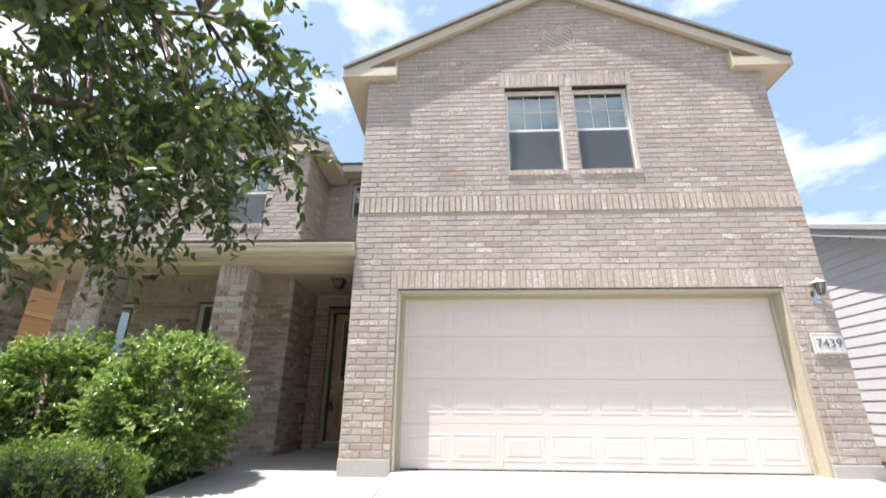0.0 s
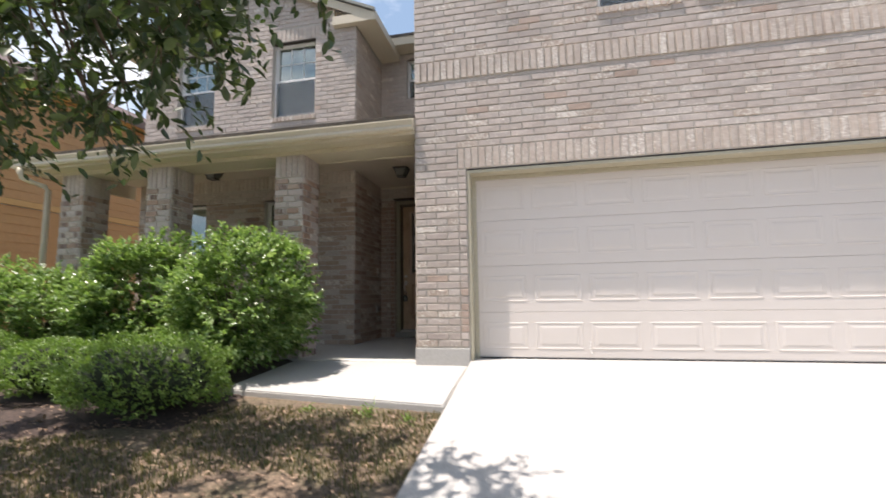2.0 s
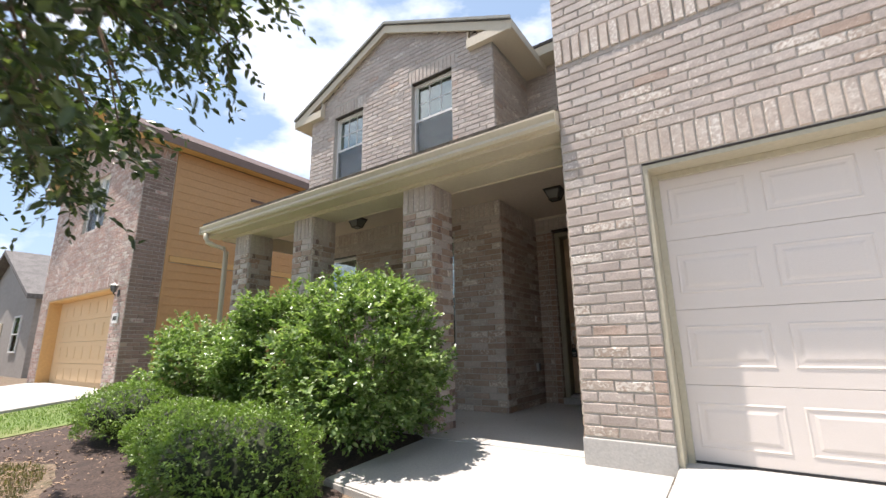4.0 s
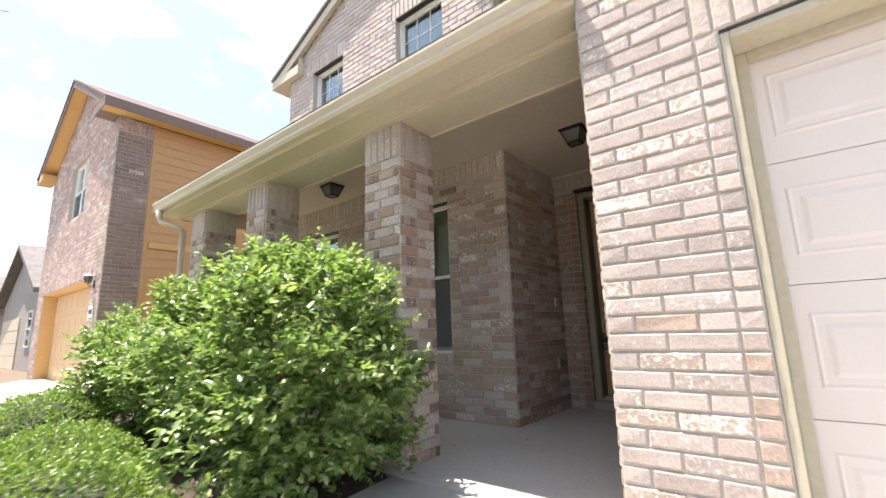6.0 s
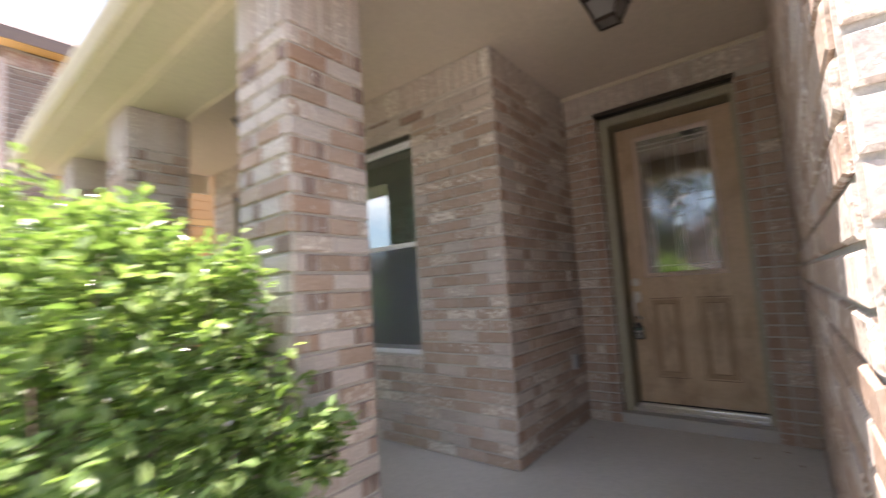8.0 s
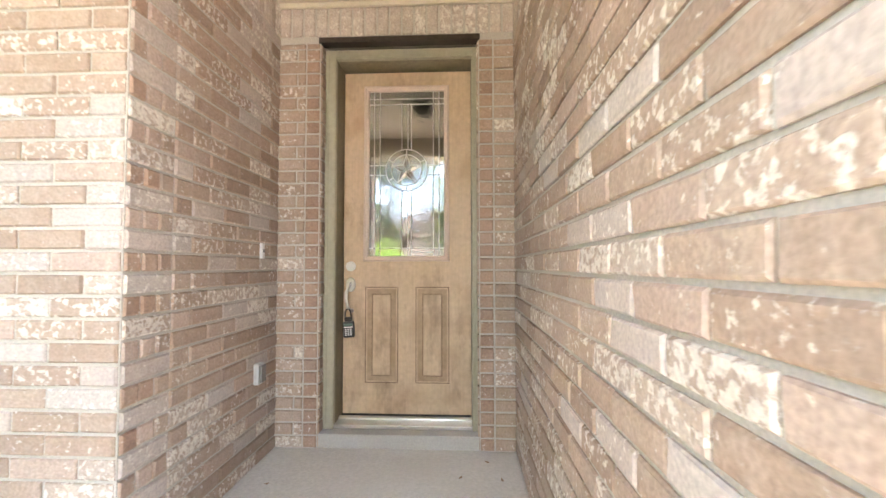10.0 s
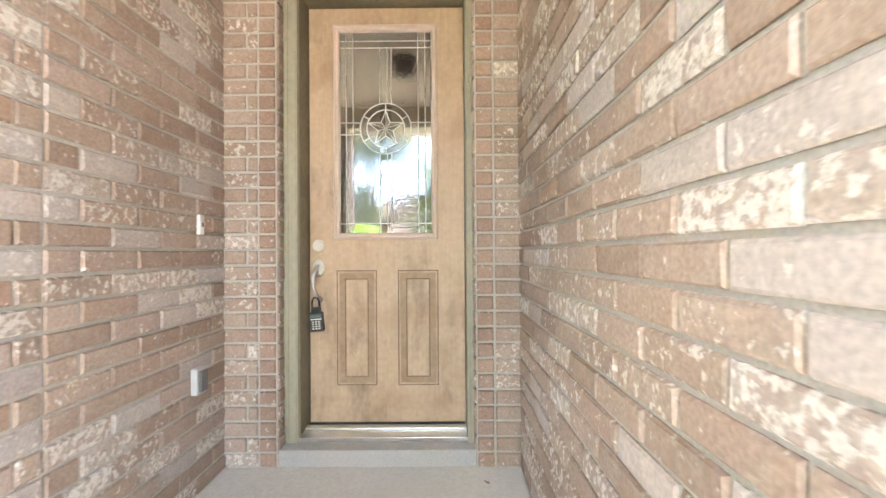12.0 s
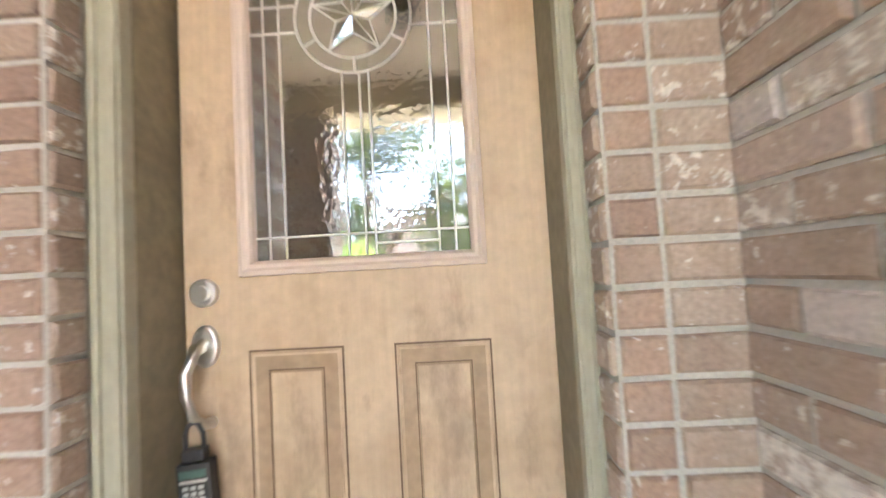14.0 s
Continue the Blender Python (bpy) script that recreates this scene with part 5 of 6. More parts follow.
part("label_strip", boxes((-0.030, 0.030, -0.0242, -0.0225, -0.116, -0.110)), NICKEL, lockbox)
for r_ in range(4):
    for c_ in range(3):
        part("button", boxes((-0.024 + c_ * 0.017, -0.012 + c_ * 0.017, -0.0255, -0.0225, -0.131 - r_ * 0.013, -0.123 - r_ * 0.013), bevel=0.001), CLOUDY, lockbox)

bell = thing("door_bell", pose(NX + 0.013, 2.83, 1.215), "small white doorbell button on the entry brick", "doorbell")
part("housing", boxes((0.0, 0.018, -0.017, 0.017, -0.046, 0.046), bevel=0.004), WHITE, bell)
part("button", boxes((0.0185, 0.022, -0.008, 0.008, -0.010, 0.010), bevel=0.001), FROST, bell)
outlet = thing("outdoor_socket", pose(NX + 0.013, 2.80, 0.50), "grey weatherproof socket cover low on the entry brick", "socket")
part("cover", boxes((0.0, 0.032, -0.038, 0.038, -0.060, 0.060), bevel=0.006), CLOUDY, outlet)
part("flap", boxes((0.0325, 0.046, -0.028, 0.030, -0.048, 0.050), bevel=0.006), FROST, outlet)


# ---- leaves ----
def leaves(name, centres, aims, sizes, mat, parent, seed=0, wide=0.46, fold=0.25, kind="stuff", label="", flat=0.0):
    """One leaf at each centre: six corners, folded on its midrib, pointing along aims with random roll."""
    r = np.random.default_rng(seed)
    n = len(centres)
    a = aims / np.maximum(np.linalg.norm(aims, axis=1, keepdims=True), 1e-6)
    up = r.normal(0, 0.55, (n, 3)) + np.array([0, 0, 1.0 + flat])
    side = np.cross(a, up)
    side /= np.maximum(np.linalg.norm(side, axis=1, keepdims=True), 1e-6)
    nor = np.cross(side, a)
    s = sizes[:, None]
    w = s * wide / 2
    pts = np.stack([
        centres,
        centres + a * s * 0.33 + side * w + nor * w * fold,
        centres + a * s * 0.72 + side * w * 0.82 + nor * w * fold - nor * s * 0.03,
        centres + a * s - nor * s * 0.10,
        centres + a * s * 0.72 - side * w * 0.82 + nor * w * fold - nor * s * 0.03,
        centres + a * s * 0.33 - side * w + nor * w * fold], axis=1).reshape(-1, 3)
    me = bpy.data.meshes.new(name)
    base = np.arange(n)[:, None] * 6
    quads = np.concatenate([base + np.array([0, 3, 2, 1]), base + np.array([0, 5, 4, 3])], axis=1).reshape(-1, 4)
    me.vertices.add(6 * n)
    me.vertices.foreach_set("co", pts.astype(np.float32).ravel())
    me.loops.add(quads.size)
    me.loops.foreach_set("vertex_index", quads.ravel().astype(np.int32))
    me.polygons.add(len(quads))
    me.polygons.foreach_set("loop_start", np.arange(0, quads.size, 4, dtype=np.int32))
    me.update(calc_edges=True)
    me.materials.append(mat)
    ob = new(name, me)
    if parent is not None:
        ob.parent = parent
    return tagged(ob, label, kind=kind)


def sprigs(centres, outs, length, per, size, seed, droop=0.0, spread=0.9):
    """Leaf places and aims along short stems that start at centres and grow along outs."""
    r = np.random.default_rng(seed)
    n = len(centres)
    k = np.tile(np.arange(per), n)
    c = np.repeat(centres, per, axis=0)
    o = np.repeat(outs / np.linalg.norm(outs, axis=1, keepdims=True), per, axis=0)
    t = (k + 0.5) / per
    ln = np.repeat(length * r.uniform(0.6, 1.25, n), per)
    p = c + o * (t * ln)[:, None]
    p[:, 2] -= droop * t ** 2 * ln
    aim = o * 0.55 + r.normal(0, spread * 0.62, (n * per, 3))
    aim[:, 2] -= droop * 0.4
    sz = size * r.uniform(0.55, 1.2, n * per) * (1.05 - 0.3 * t)
    return p, aim, sz


def ball_points(n, seed, low=-0.6):
    r = np.random.default_rng(seed)
    v = r.normal(0, 1, (n * 3, 3))
    v /= np.linalg.norm(v, axis=1, keepdims=True)
    return v[v[:, 2] > low][:n]


def lumps(v, seed, amount, scale=1.6):
    return np.array([1.0 + amount * noise.noise(Vector(p) * scale + Vector((seed * 3.7, 0, 0))) + amount * 0.5 * noise.noise(Vector(p) * scale * 2.7 + Vector((0, seed * 5.1, 0))) for p in v])


def shrub(x, y, rx, ry, z_top, seed, n=1500, label=""):
    """Lobes of leafy sprigs on the outside of a rounded crown, thinner ones between, and long new shoots."""
    z0 = fall(x, y) - 0.06
    base = thing("shrub", pose(x, y, z0), label, "shrub", "large shrubs before the porch")
    h = z_top - z0
    r = np.random.default_rng(seed)
    mid, rad = np.array([0, 0, h * 0.50]), np.array([rx, ry, h * 0.50])
    lobes = ball_points(50, seed, -0.88)
    reach = r.uniform(0.52, 0.90, len(lobes))
    size = r.uniform(0.14, 0.29, len(lobes))
    centres, outs = [], []
    per = n // len(lobes)
    for v, k, q in zip(lobes, reach, size):
        u = r.normal(0, 1, (per, 3)) + v * 0.9
        u /= np.linalg.norm(u, axis=1, keepdims=True)
        centres.append(mid + v * rad * k + u * q * np.array([1.15, 1.15, 0.75]) * (1 - 0.5 * r.random((per, 1)) ** 2))
        outs.append(u * np.array([1, 1, 0.7]) + v * 0.5 + r.normal(0, 0.3, u.shape) + np.array([0, 0, 0.25]))
    fill = ball_points(n // 7, seed + 40, -0.8)
    centres.append(mid + fill * rad * r.uniform(0.45, 0.80, (len(fill), 1)))
    outs.append(fill + r.normal(0, 0.5, fill.shape))
    c, o = np.concatenate(centres), np.concatenate(outs)
    p, a, s = sprigs(c, o, 0.15, 11, 0.064, seed)
    keep = p[:, 2] > 0.08
    a[:, 2] *= 0.6
    leaves("foliage", p[keep], a[keep], s[keep], LEAF_SHRUB, base, seed, 0.52, flat=0.5)
    # long shoots out of the crown, some upright and some arching outwards
    m = int(60 * rx)
    v = ball_points(m, seed + 3, -0.25)
    c2 = mid + v * rad * r.uniform(0.72, 0.98, (len(v), 1))
    o2 = v * np.array([0.8, 0.8, 0.5]) + r.normal(0, 0.28, v.shape) + np.array([0, 0, 0.75])
    p, a, s = sprigs(c2, o2, 0.25, 15, 0.050, seed + 5, droop=0.12, spread=0.75)
    leaves("new_growth", p, a, s, LEAF_SHRUB, base, seed + 1, 0.52)
    bm = bmesh.new()
    for k2 in range(26):
        an, t = r.uniform(0, 6.2832), r.uniform(0.25, 0.85)
        e = Vector((math.cos(an) * rx * t, math.sin(an) * ry * t, h * r.uniform(0.45, 0.9)))
        tube(bm, [(math.cos(an) * 0.06, math.sin(an) * 0.06, -0.02), (e.x * 0.45, e.y * 0.45, e.z * 0.5), tuple(e)], [0.013, 0.009, 0.004], 5)
    part("branchwork", bm, BARK, base, kind="stuff")
    return base


shrub(-2.56, -0.42, 0.86, 0.60, 1.46, 3, 2200, "large leafy green shrub with bright new shoots at the porch column")
shrub(-4.22, -0.19, 0.90, 0.56, 1.48, 8, 2000, "tall leafy green shrub with bright new shoots before the porch")
shrub(-5.80, -0.28, 0.94, 0.58, 1.18, 13, 1600, "spreading leafy green shrub at the porch corner")


def clipped_ball(x, y, rx, ry, z_top, seed, label):
    z0 = fall(x, y) - 0.06
    base = thing("clipped_bush", pose(x, y, z0), label, "bush", "clipped bushes in the bed")
    h = z_top - z0
    n = 2600
    v = ball_points(n, seed, -0.55)
    k = lumps(v, seed, 0.20, 2.4)
    r = np.random.default_rng(seed)
    c = v * np.array([rx, ry, h * 0.56]) * (k * (1 - 0.22 * r.random(len(v)) ** 2))[:, None] * 0.93 + np.array([0, 0, h * 0.44])
    p, a, s = sprigs(c, v + r.normal(0, 0.35, v.shape) + np.array([0, 0, 0.3]), 0.055, 7, 0.026, seed)
    keep = p[:, 2] > 0.03
    leaves("foliage", p[keep], a[keep], s[keep], LEAF_BALL, base, seed, 0.5)
    # solid dark core standing in for the shade inside the foliage
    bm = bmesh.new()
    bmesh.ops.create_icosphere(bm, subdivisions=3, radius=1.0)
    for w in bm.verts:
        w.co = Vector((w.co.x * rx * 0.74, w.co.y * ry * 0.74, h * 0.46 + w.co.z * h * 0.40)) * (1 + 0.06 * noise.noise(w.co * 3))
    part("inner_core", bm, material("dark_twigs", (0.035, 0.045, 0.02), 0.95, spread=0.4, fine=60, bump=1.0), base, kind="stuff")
    bm = bmesh.new()
    for k2 in range(7):
        an = 0.9 * k2
        tube(bm, [(0.05 * math.cos(an), 0.05 * math.sin(an), -0.02), (0.35 * rx * math.cos(an), 0.35 * ry * math.sin(an), h * 0.3)], [0.014, 0.007], 5)
    part("branchwork", bm, BARK, base, kind="stuff")


clipped_ball(-2.56, -1.66, 0.76, 0.56, 0.44, 31, "clipped rounded green bush beside the walk")
clipped_ball(-5.55, -1.18, 0.84, 0.58, 0.46, 32, "clipped rounded dark green bush in the mulch bed")
clipped_ball(-4.02, -1.30, 0.56, 0.48, 0.34, 33, "low clipped green bush in the mulch bed")


# ---- the yard tree ----
def grow_tree(base, trunk, fork_z, centre, radii, seed, clusters, per_cluster, leaf, mat, trunk_r=0.13, twig=0.36, hang=0.25, gate=-0.12):
    r = np.random.default_rng(seed)
    rad = np.array(radii)
    v = ball_points(clusters * 3, seed, -0.8)
    t = 0.35 + 0.65 * r.random(len(v)) ** 0.45
    k = lumps(v, seed, 0.28, 1.3)
    pts = v * t[:, None] * k[:, None] * rad
    dens = np.array([noise.noise(Vector(p) * 0.85 + Vector((seed, 2, 5))) for p in pts])
    pts = pts[dens > gate][:clusters] + np.array(centre)
    limbs = []
    bm = bmesh.new()
    f = np.array([trunk[0], trunk[1], fork_z])
    tube(bm, [(trunk[0], trunk[1], trunk[2] - 0.1), (trunk[0] + 0.01, trunk[1], trunk[2] + 0.25), (trunk[0] - 0.02, trunk[1] + 0.03, (trunk[2] + fork_z) / 2), tuple(f)], [trunk_r * 1.5, trunk_r * 1.05, trunk_r, trunk_r * 0.9], 12)
    for i in range(8):
        an = 6.2832 * i / 8 + r.uniform(-0.25, 0.25)
        e = np.array(centre) + rad * np.array([math.cos(an) * 0.72, math.sin(an) * 0.72, r.uniform(-0.25, 0.45)])
        m1 = f + (e - f) * 0.35 + np.array([0, 0, 0.25])
        m2 = f + (e - f) * 0.70 + np.array([0, 0, 0.22])
        tube(bm, [tuple(f - np.array([0, 0, 0.05])), tuple(m1), tuple(m2), tuple(e)], [trunk_r * 0.5, trunk_r * 0.36, trunk_r * 0.22, 0.012], 8)
        for q in np.linspace(0.15, 1, 9):
            limbs.append(f * (1 - q) ** 2 + 2 * m1 * q * (1 - q) + e * q * q if q < 0.5 else (m1 + (e - m1) * (q - 0.2) / 0.8))
    tube(bm, [tuple(f), tuple(np.array(centre) + np.array([0, 0, rad[2] * 0.8]))], [trunk_r * 0.6, 0.02], 8)
    limbs += [f + (np.array(centre) + np.array([0, 0, rad[2] * 0.8]) - f) * q for q in (0.3, 0.6, 0.9)]
    limbs = np.array(limbs)
    for p in pts:
        d = np.linalg.norm(limbs - p, axis=1)
        a = limbs[d.argmin()]
        mid = (a + p) / 2 + np.array([0, 0, 0.06]) + r.normal(0, 0.04, 3)
        tube(bm, [tuple(a), tuple(mid), tuple(p)], [0.014, 0.009, 0.004], 4)
    wood = part("trunk", bm, BARK, base)
    stems = np.repeat(pts, 6, axis=0)
    outs = r.normal(0, 1, stems.shape) + (stems - np.array(centre)) / rad * 0.9
    outs[:, 2] -= hang
    per = per_cluster // 6
    p, a, s = sprigs(stems, outs, twig, per, leaf, seed + 2, droop=0.25)
    leaves("crown", p, a, s, mat, base, seed + 3, 0.44)
    # fine stems
    verts, faces = [], []
    o = outs / np.linalg.norm(outs, axis=1, keepdims=True)
    for c, d in zip(stems, o):
        n = len(verts)
        e = c + d * twig * 0.9 - np.array([0, 0, 0.2 * twig])
        verts += [tuple(c + (0.003, 0, 0)), tuple(c + (-0.002, 0.003, 0)), tuple(c + (-0.002, -0.003, 0)), tuple(e)]
        faces += [(n, n + 1, n + 3), (n + 1, n + 2, n + 3), (n + 2, n, n + 3)]
    raw("branchwork", verts, faces, BARK, base, kind="stuff")


yard_tree = thing("tree", pose(0, 0, 0), "broad oak tree with dark oval leaves shading the front lawn", "tree")
grow_tree(yard_tree, (-3.0, -4.9, fall(0, -4.9) - 0.06), 1.1, (-2.72, -4.0, 2.76), (2.95, 1.9, 2.0), 17, 405, 84, 0.084, LEAF_TREE, gate=0.02)


# ---- lawn, mulch, litter ----
def scatter(n, x0, x1, y0, y1, seed):
    r = np.random.default_rng(seed)
    return np.stack([r.uniform(x0, x1, n), r.uniform(y0, y1, n)], axis=1), r


def in_bed(x, y):
    return -7.6 < x < -1.95 and y > -2.25 + 0.25 * math.sin(x * 2.1) and y < 0.14


verts, faces = [], []
mx, my = np.arange(-7.6, -1.9, 0.12), np.arange(-2.4, 0.15, 0.12)
for j, y in enumerate(my):
    for i, x in enumerate(mx):
        edge = min(1, max(0, (y + 2.28 - 0.22 * math.sin(x * 2.1)) * 4)) * min(1, (x + 7.6) * 3) * min(1, max(0, (-1.94 - x) * 5 + 0.4))
        if x > -2.25:
            edge *= 0.4 if y > -1.1 else 1
        verts.append((x, y, lie(x, y) - 0.03 + 0.055 * edge + 0.016 * noise.noise(Vector((x * 5, y * 5, 0)))))
faces = [(j * len(mx) + i, j * len(mx) + i + 1, (j + 1) * len(mx) + i + 1, (j + 1) * len(mx) + i) for j in range(len(my) - 1) for i in range(len(mx) - 1)]
raw("ground_mulch_bed", verts, faces, MULCH, kind="structure", smooth=True)


def blades(name, xy, r, length, mat, label, lean=0.6):
    """Narrow bent blades of grass, two faces each."""
    n = len(xy)
    z = np.array([lie(x, y) for x, y in xy])
    h = length * r.uniform(0.4, 1.2, n)
    an = r.uniform(0, 6.2832, n)
    w = 0.0022 + 0.0016 * r.random(n)
    d = np.stack([np.cos(an), np.sin(an)], axis=1)
    s = np.stack([-d[:, 1], d[:, 0]], axis=1) * w[:, None]
    le = (r.random(n) * lean * h)[:, None]
    root = np.concatenate([xy, z[:, None] - 0.004], axis=1)
    q = lambda off, k, zz: np.concatenate([xy + d * off + s * k, (z + zz * h)[:, None]], axis=1)
    pts = np.stack([q(0, -1, -0.1), q(0, 1, -0.1), q(le * 0.35, 1, 0.55), q(le * 0.35, -1, 0.55), q(le, 0, 0.9)], axis=1).reshape(-1, 3)
    b = np.arange(n)[:, None] * 5
    f4, f3 = (b + np.array([0, 1, 2, 3])), (b + np.array([3, 2, 4]))
    loops = np.concatenate([f4, f3], axis=1).ravel().astype(np.int32)
    starts = (np.arange(n)[:, None] * 7 + np.array([0, 4])).ravel().astype(np.int32)
    me = bpy.data.meshes.new(name)
    me.vertices.add(5 * n)
    me.vertices.foreach_set("co", pts.astype(np.float32).ravel())
    me.loops.add(len(loops))
    me.loops.foreach_set("vertex_index", loops)
    me.polygons.add(2 * n)
    me.polygons.foreach_set("loop_start", starts)
    me.update(calc_edges=True)
    me.materials.append(mat)
    return tagged(new(name, me), label, "grass", kind="stuff")


xy, r = scatter(95000, -6.5, -0.03, -6.2, -1.35, 5)
keep = np.array([not in_bed(x, y) and (y < -1.42 or x < -2.3) and noise.noise(Vector((x * 1.3, y * 1.3, 3))) > -0.22 for x, y in xy])
blades("grass", xy[keep], r, 0.045, GRASS, "thin patchy dry lawn grass, half brown and half green")
xy, r = scatter(26000, -10.1, -6.6, -7.5, 0.2, 6)
keep = np.array([not in_bed(x, y) for x, y in xy])
blades("grass", xy[keep], r, 0.06, GRASS_GREEN, "green mown grass beside the neighbouring drive")
xy, r = scatter(9000, 5.4, 7.0, -3.5, 0.6, 7)
blades("grass", xy, r, 0.07, GRASS_GREEN, "green grass strip between the two houses")
gv = [(x, y, lie(x, y) + 0.012) for y in (-11.9, -9, -7, -5, -3, -1.5, -0.4, 0.0) for x in (-10.15, -8.6, -7.5)]
raw("ground_green_strip", gv, [(j * 3 + i, j * 3 + i + 1, (j + 1) * 3 + i + 1, (j + 1) * 3 + i) for j in range(7) for i in range(2)], material("green_turf", (0.13, 0.19, 0.05), 0.95, spread=0.2, fine=60, coarse=1.5, bump=0.6, stain=(0.22, 0.21, 0.09)), kind="structure")
gv = [(x, y, lie(x, y) + 0.010) for y in (-13.1, -12.1, -10.8, -9) for x in (-120, -60, -20, -10)]
raw("ground_verge", gv, [(j * 4 + i, j * 4 + i + 1, (j + 1) * 4 + i + 1, (j + 1) * 4 + i) for j in range(3) for i in range(3)], material("verge_turf", (0.17, 0.21, 0.07), 0.95, spread=0.2, fine=20, coarse=0.5, bump=0.3), kind="structure")
xy, r = scatter(8500, -7.4, -0.05, -5.6, -1.0, 9)
keep = np.array([y < -1.42 or (x < -2.3 and y < 0) for x, y in xy])
xy = xy[keep]
c = np.array([(x, y, lie(x, y) + 0.022) for x, y in xy])
aim = np.concatenate([r.normal(0, 1, (len(xy), 2)), r.normal(0, 0.18, (len(xy), 1))], axis=1)
leaves("leaf_litter", c, aim, 0.042 * r.uniform(0.6, 1.3, len(xy)), LITTER, None, 4, 0.45, kind="stuff", label="dry brown fallen leaves scattered on the lawn and mulch", flat=3.0)
for k, (x, y) in enumerate(((-2.02, 2.62), (-0.98, 2.72), (-0.74, 2.70), (-0.80, 2.92), (-1.86, 1.42), (-2.30, 0.95))):
    bit = thing("dry_leaf", pose(x, y, -0.0395, 0, 0, 50 * k), "small curled dry brown leaf lying on the concrete porch slab", "leaf", "dry leaves on the porch slab")
    vs = [(0, 0, 0.002), (0.008, 0.006, 0.001), (0.022, 0.006, 0.004), (0.032, 0, 0.009), (0.022, -0.006, 0.001), (0.009, -0.007, 0.004)]
    raw("blade", vs + [(a, b, c + 0.001) for a, b, c in vs], [(3, 2, 1, 0), (5, 4, 3, 0), (6, 7, 8, 9), (6, 9, 10, 11)], LITTER, bit)
for k, (x, y) in enumerate(((-0.62, -1.50), (-1.15, -1.47), (-0.25, -1.62))):
    w_ = thing("weed", pose(x, y, lie(x, y)), "small green weed at the edge of the walk", "weed", "weeds along the walk")
    v = ball_points(30 if k == 0 else 14, 60 + k, 0.1)
    p, a, s = sprigs(v * 0.02, v, 0.12 if k == 0 else 0.06, 6, 0.028, 70 + k)
    leaves("foliage", p, a, s, LEAF_BALL, w_, k, 0.4)


# ---- neighbouring houses ----
def siding(parent, m, length, z0, z1, mat, top=None, expose=0.19):
    """Overlapping boards on a face whose u runs along x of m."""
    z = z0
    while z < z1 - 0.03:
        za, zb = z, min(z + expose + 0.012, z1)
        a, b = (0, length) if top is None else top((za + zb) / 2)
        if b - a > 0.1:
            bm = bmesh.new()
            vs = [bm.verts.new(v) for v in ((a, -0.022, za), (b, -0.022, za), (b, -0.010, zb), (a, -0.010, zb), (a, 0, za), (b, 0, za), (b, 0, zb), (a, 0, zb))]
            for f in ((0, 1, 2, 3), (0, 4, 5, 1), (3, 2, 6, 7), (0, 3, 7, 4), (1, 5, 6, 2)):
                bm.faces.new([vs[i] for i in f])
            ob = part("siding_board", bm, mat, parent)
            ob.matrix_basis = m
        z += expose


UMBER_TRIM = material("umber_fascia_paint", (0.20, 0.135, 0.105), 0.6, spread=0.05, fine=20, coarse=1.0, bump=0.08)
orange = thing("house", pose(-0.50, 0.25, 0) @ Matrix.Diagonal((1, 1, 1.045, 1)), "two-storey neighbouring house with rose brick front and ochre siding", "house")
OX0, OX1, OY, OMID = -16.15, -9.85, -0.05, -13.0
o_front = wall("brick_front", pose(0, OY, 0), OX0, OX1, -0.4, 5.55, [(-15.45, -10.55, -0.4, 2.15), (-13.62, -12.05, 3.75, 5.2)], gable=(OMID, 7.2, 5.55, 5.55))
o_front.parent = orange
tagged(o_front, "rose brick front wall with a gable")
del o_front["kind"]
rows = runs(OX0, OX1, 0.0, 2.15, [(-15.45, -10.55, -1, 2.15)], seed=41, mats=(0.04, 0))
rows += soldiers(-15.55, -10.45, 2.154, 2.404) + runs(OX0, OX1, 2.154, 2.404, [(-15.55, -10.45, 2, 2.6)], seed=42)
rows += runs(OX0, OX1, 2.404, 7.1, [(-13.62, -12.05, 3.75, 5.2)], gable_cut(OMID, 7.15, 5.55, 0.5), seed=43, mats=(0.04, 0))
rows = [(a, b, c_, d, BRICK_NEXT if mt in (BRICK, BRICK_BAND) else mt, pr) for a, b, c_, d, mt, pr in rows]
add_bricks(o_front, pose(0, OY, 0), rows, near=(-10.3, 3.0), parts=200)
o_side = part("side_wall", boxes((OX1 - 0.2, OX1 - 0.002, OY + 0.22, 10, -0.4, 5.35)), MORTAR, orange)
# side return of the rose brick, its shade put in as umber bricks
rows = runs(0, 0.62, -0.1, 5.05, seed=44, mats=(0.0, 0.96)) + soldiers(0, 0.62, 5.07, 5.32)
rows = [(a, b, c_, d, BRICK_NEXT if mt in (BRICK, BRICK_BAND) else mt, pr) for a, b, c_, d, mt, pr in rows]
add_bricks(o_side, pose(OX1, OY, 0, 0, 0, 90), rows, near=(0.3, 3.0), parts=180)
m_side = pose(OX1 + 0.001, OY + 0.70, 0, 0, 0, 90)
siding(o_side, m_side, 9.2, 0.05, 2.70, ORANGE)
siding(o_side, m_side, 9.2, 2.86, 5.35, ORANGE)
part("corner_board", boxes((OX1, OX1 + 0.03, OY + 0.63, OY + 0.71, -0.1, 5.35)), ORANGE, orange)
part("skirt_board", boxes((OX1, OX1 + 0.045, OY + 0.72, 9.8, 2.72, 2.85)), OCHRE_TRIM, orange)
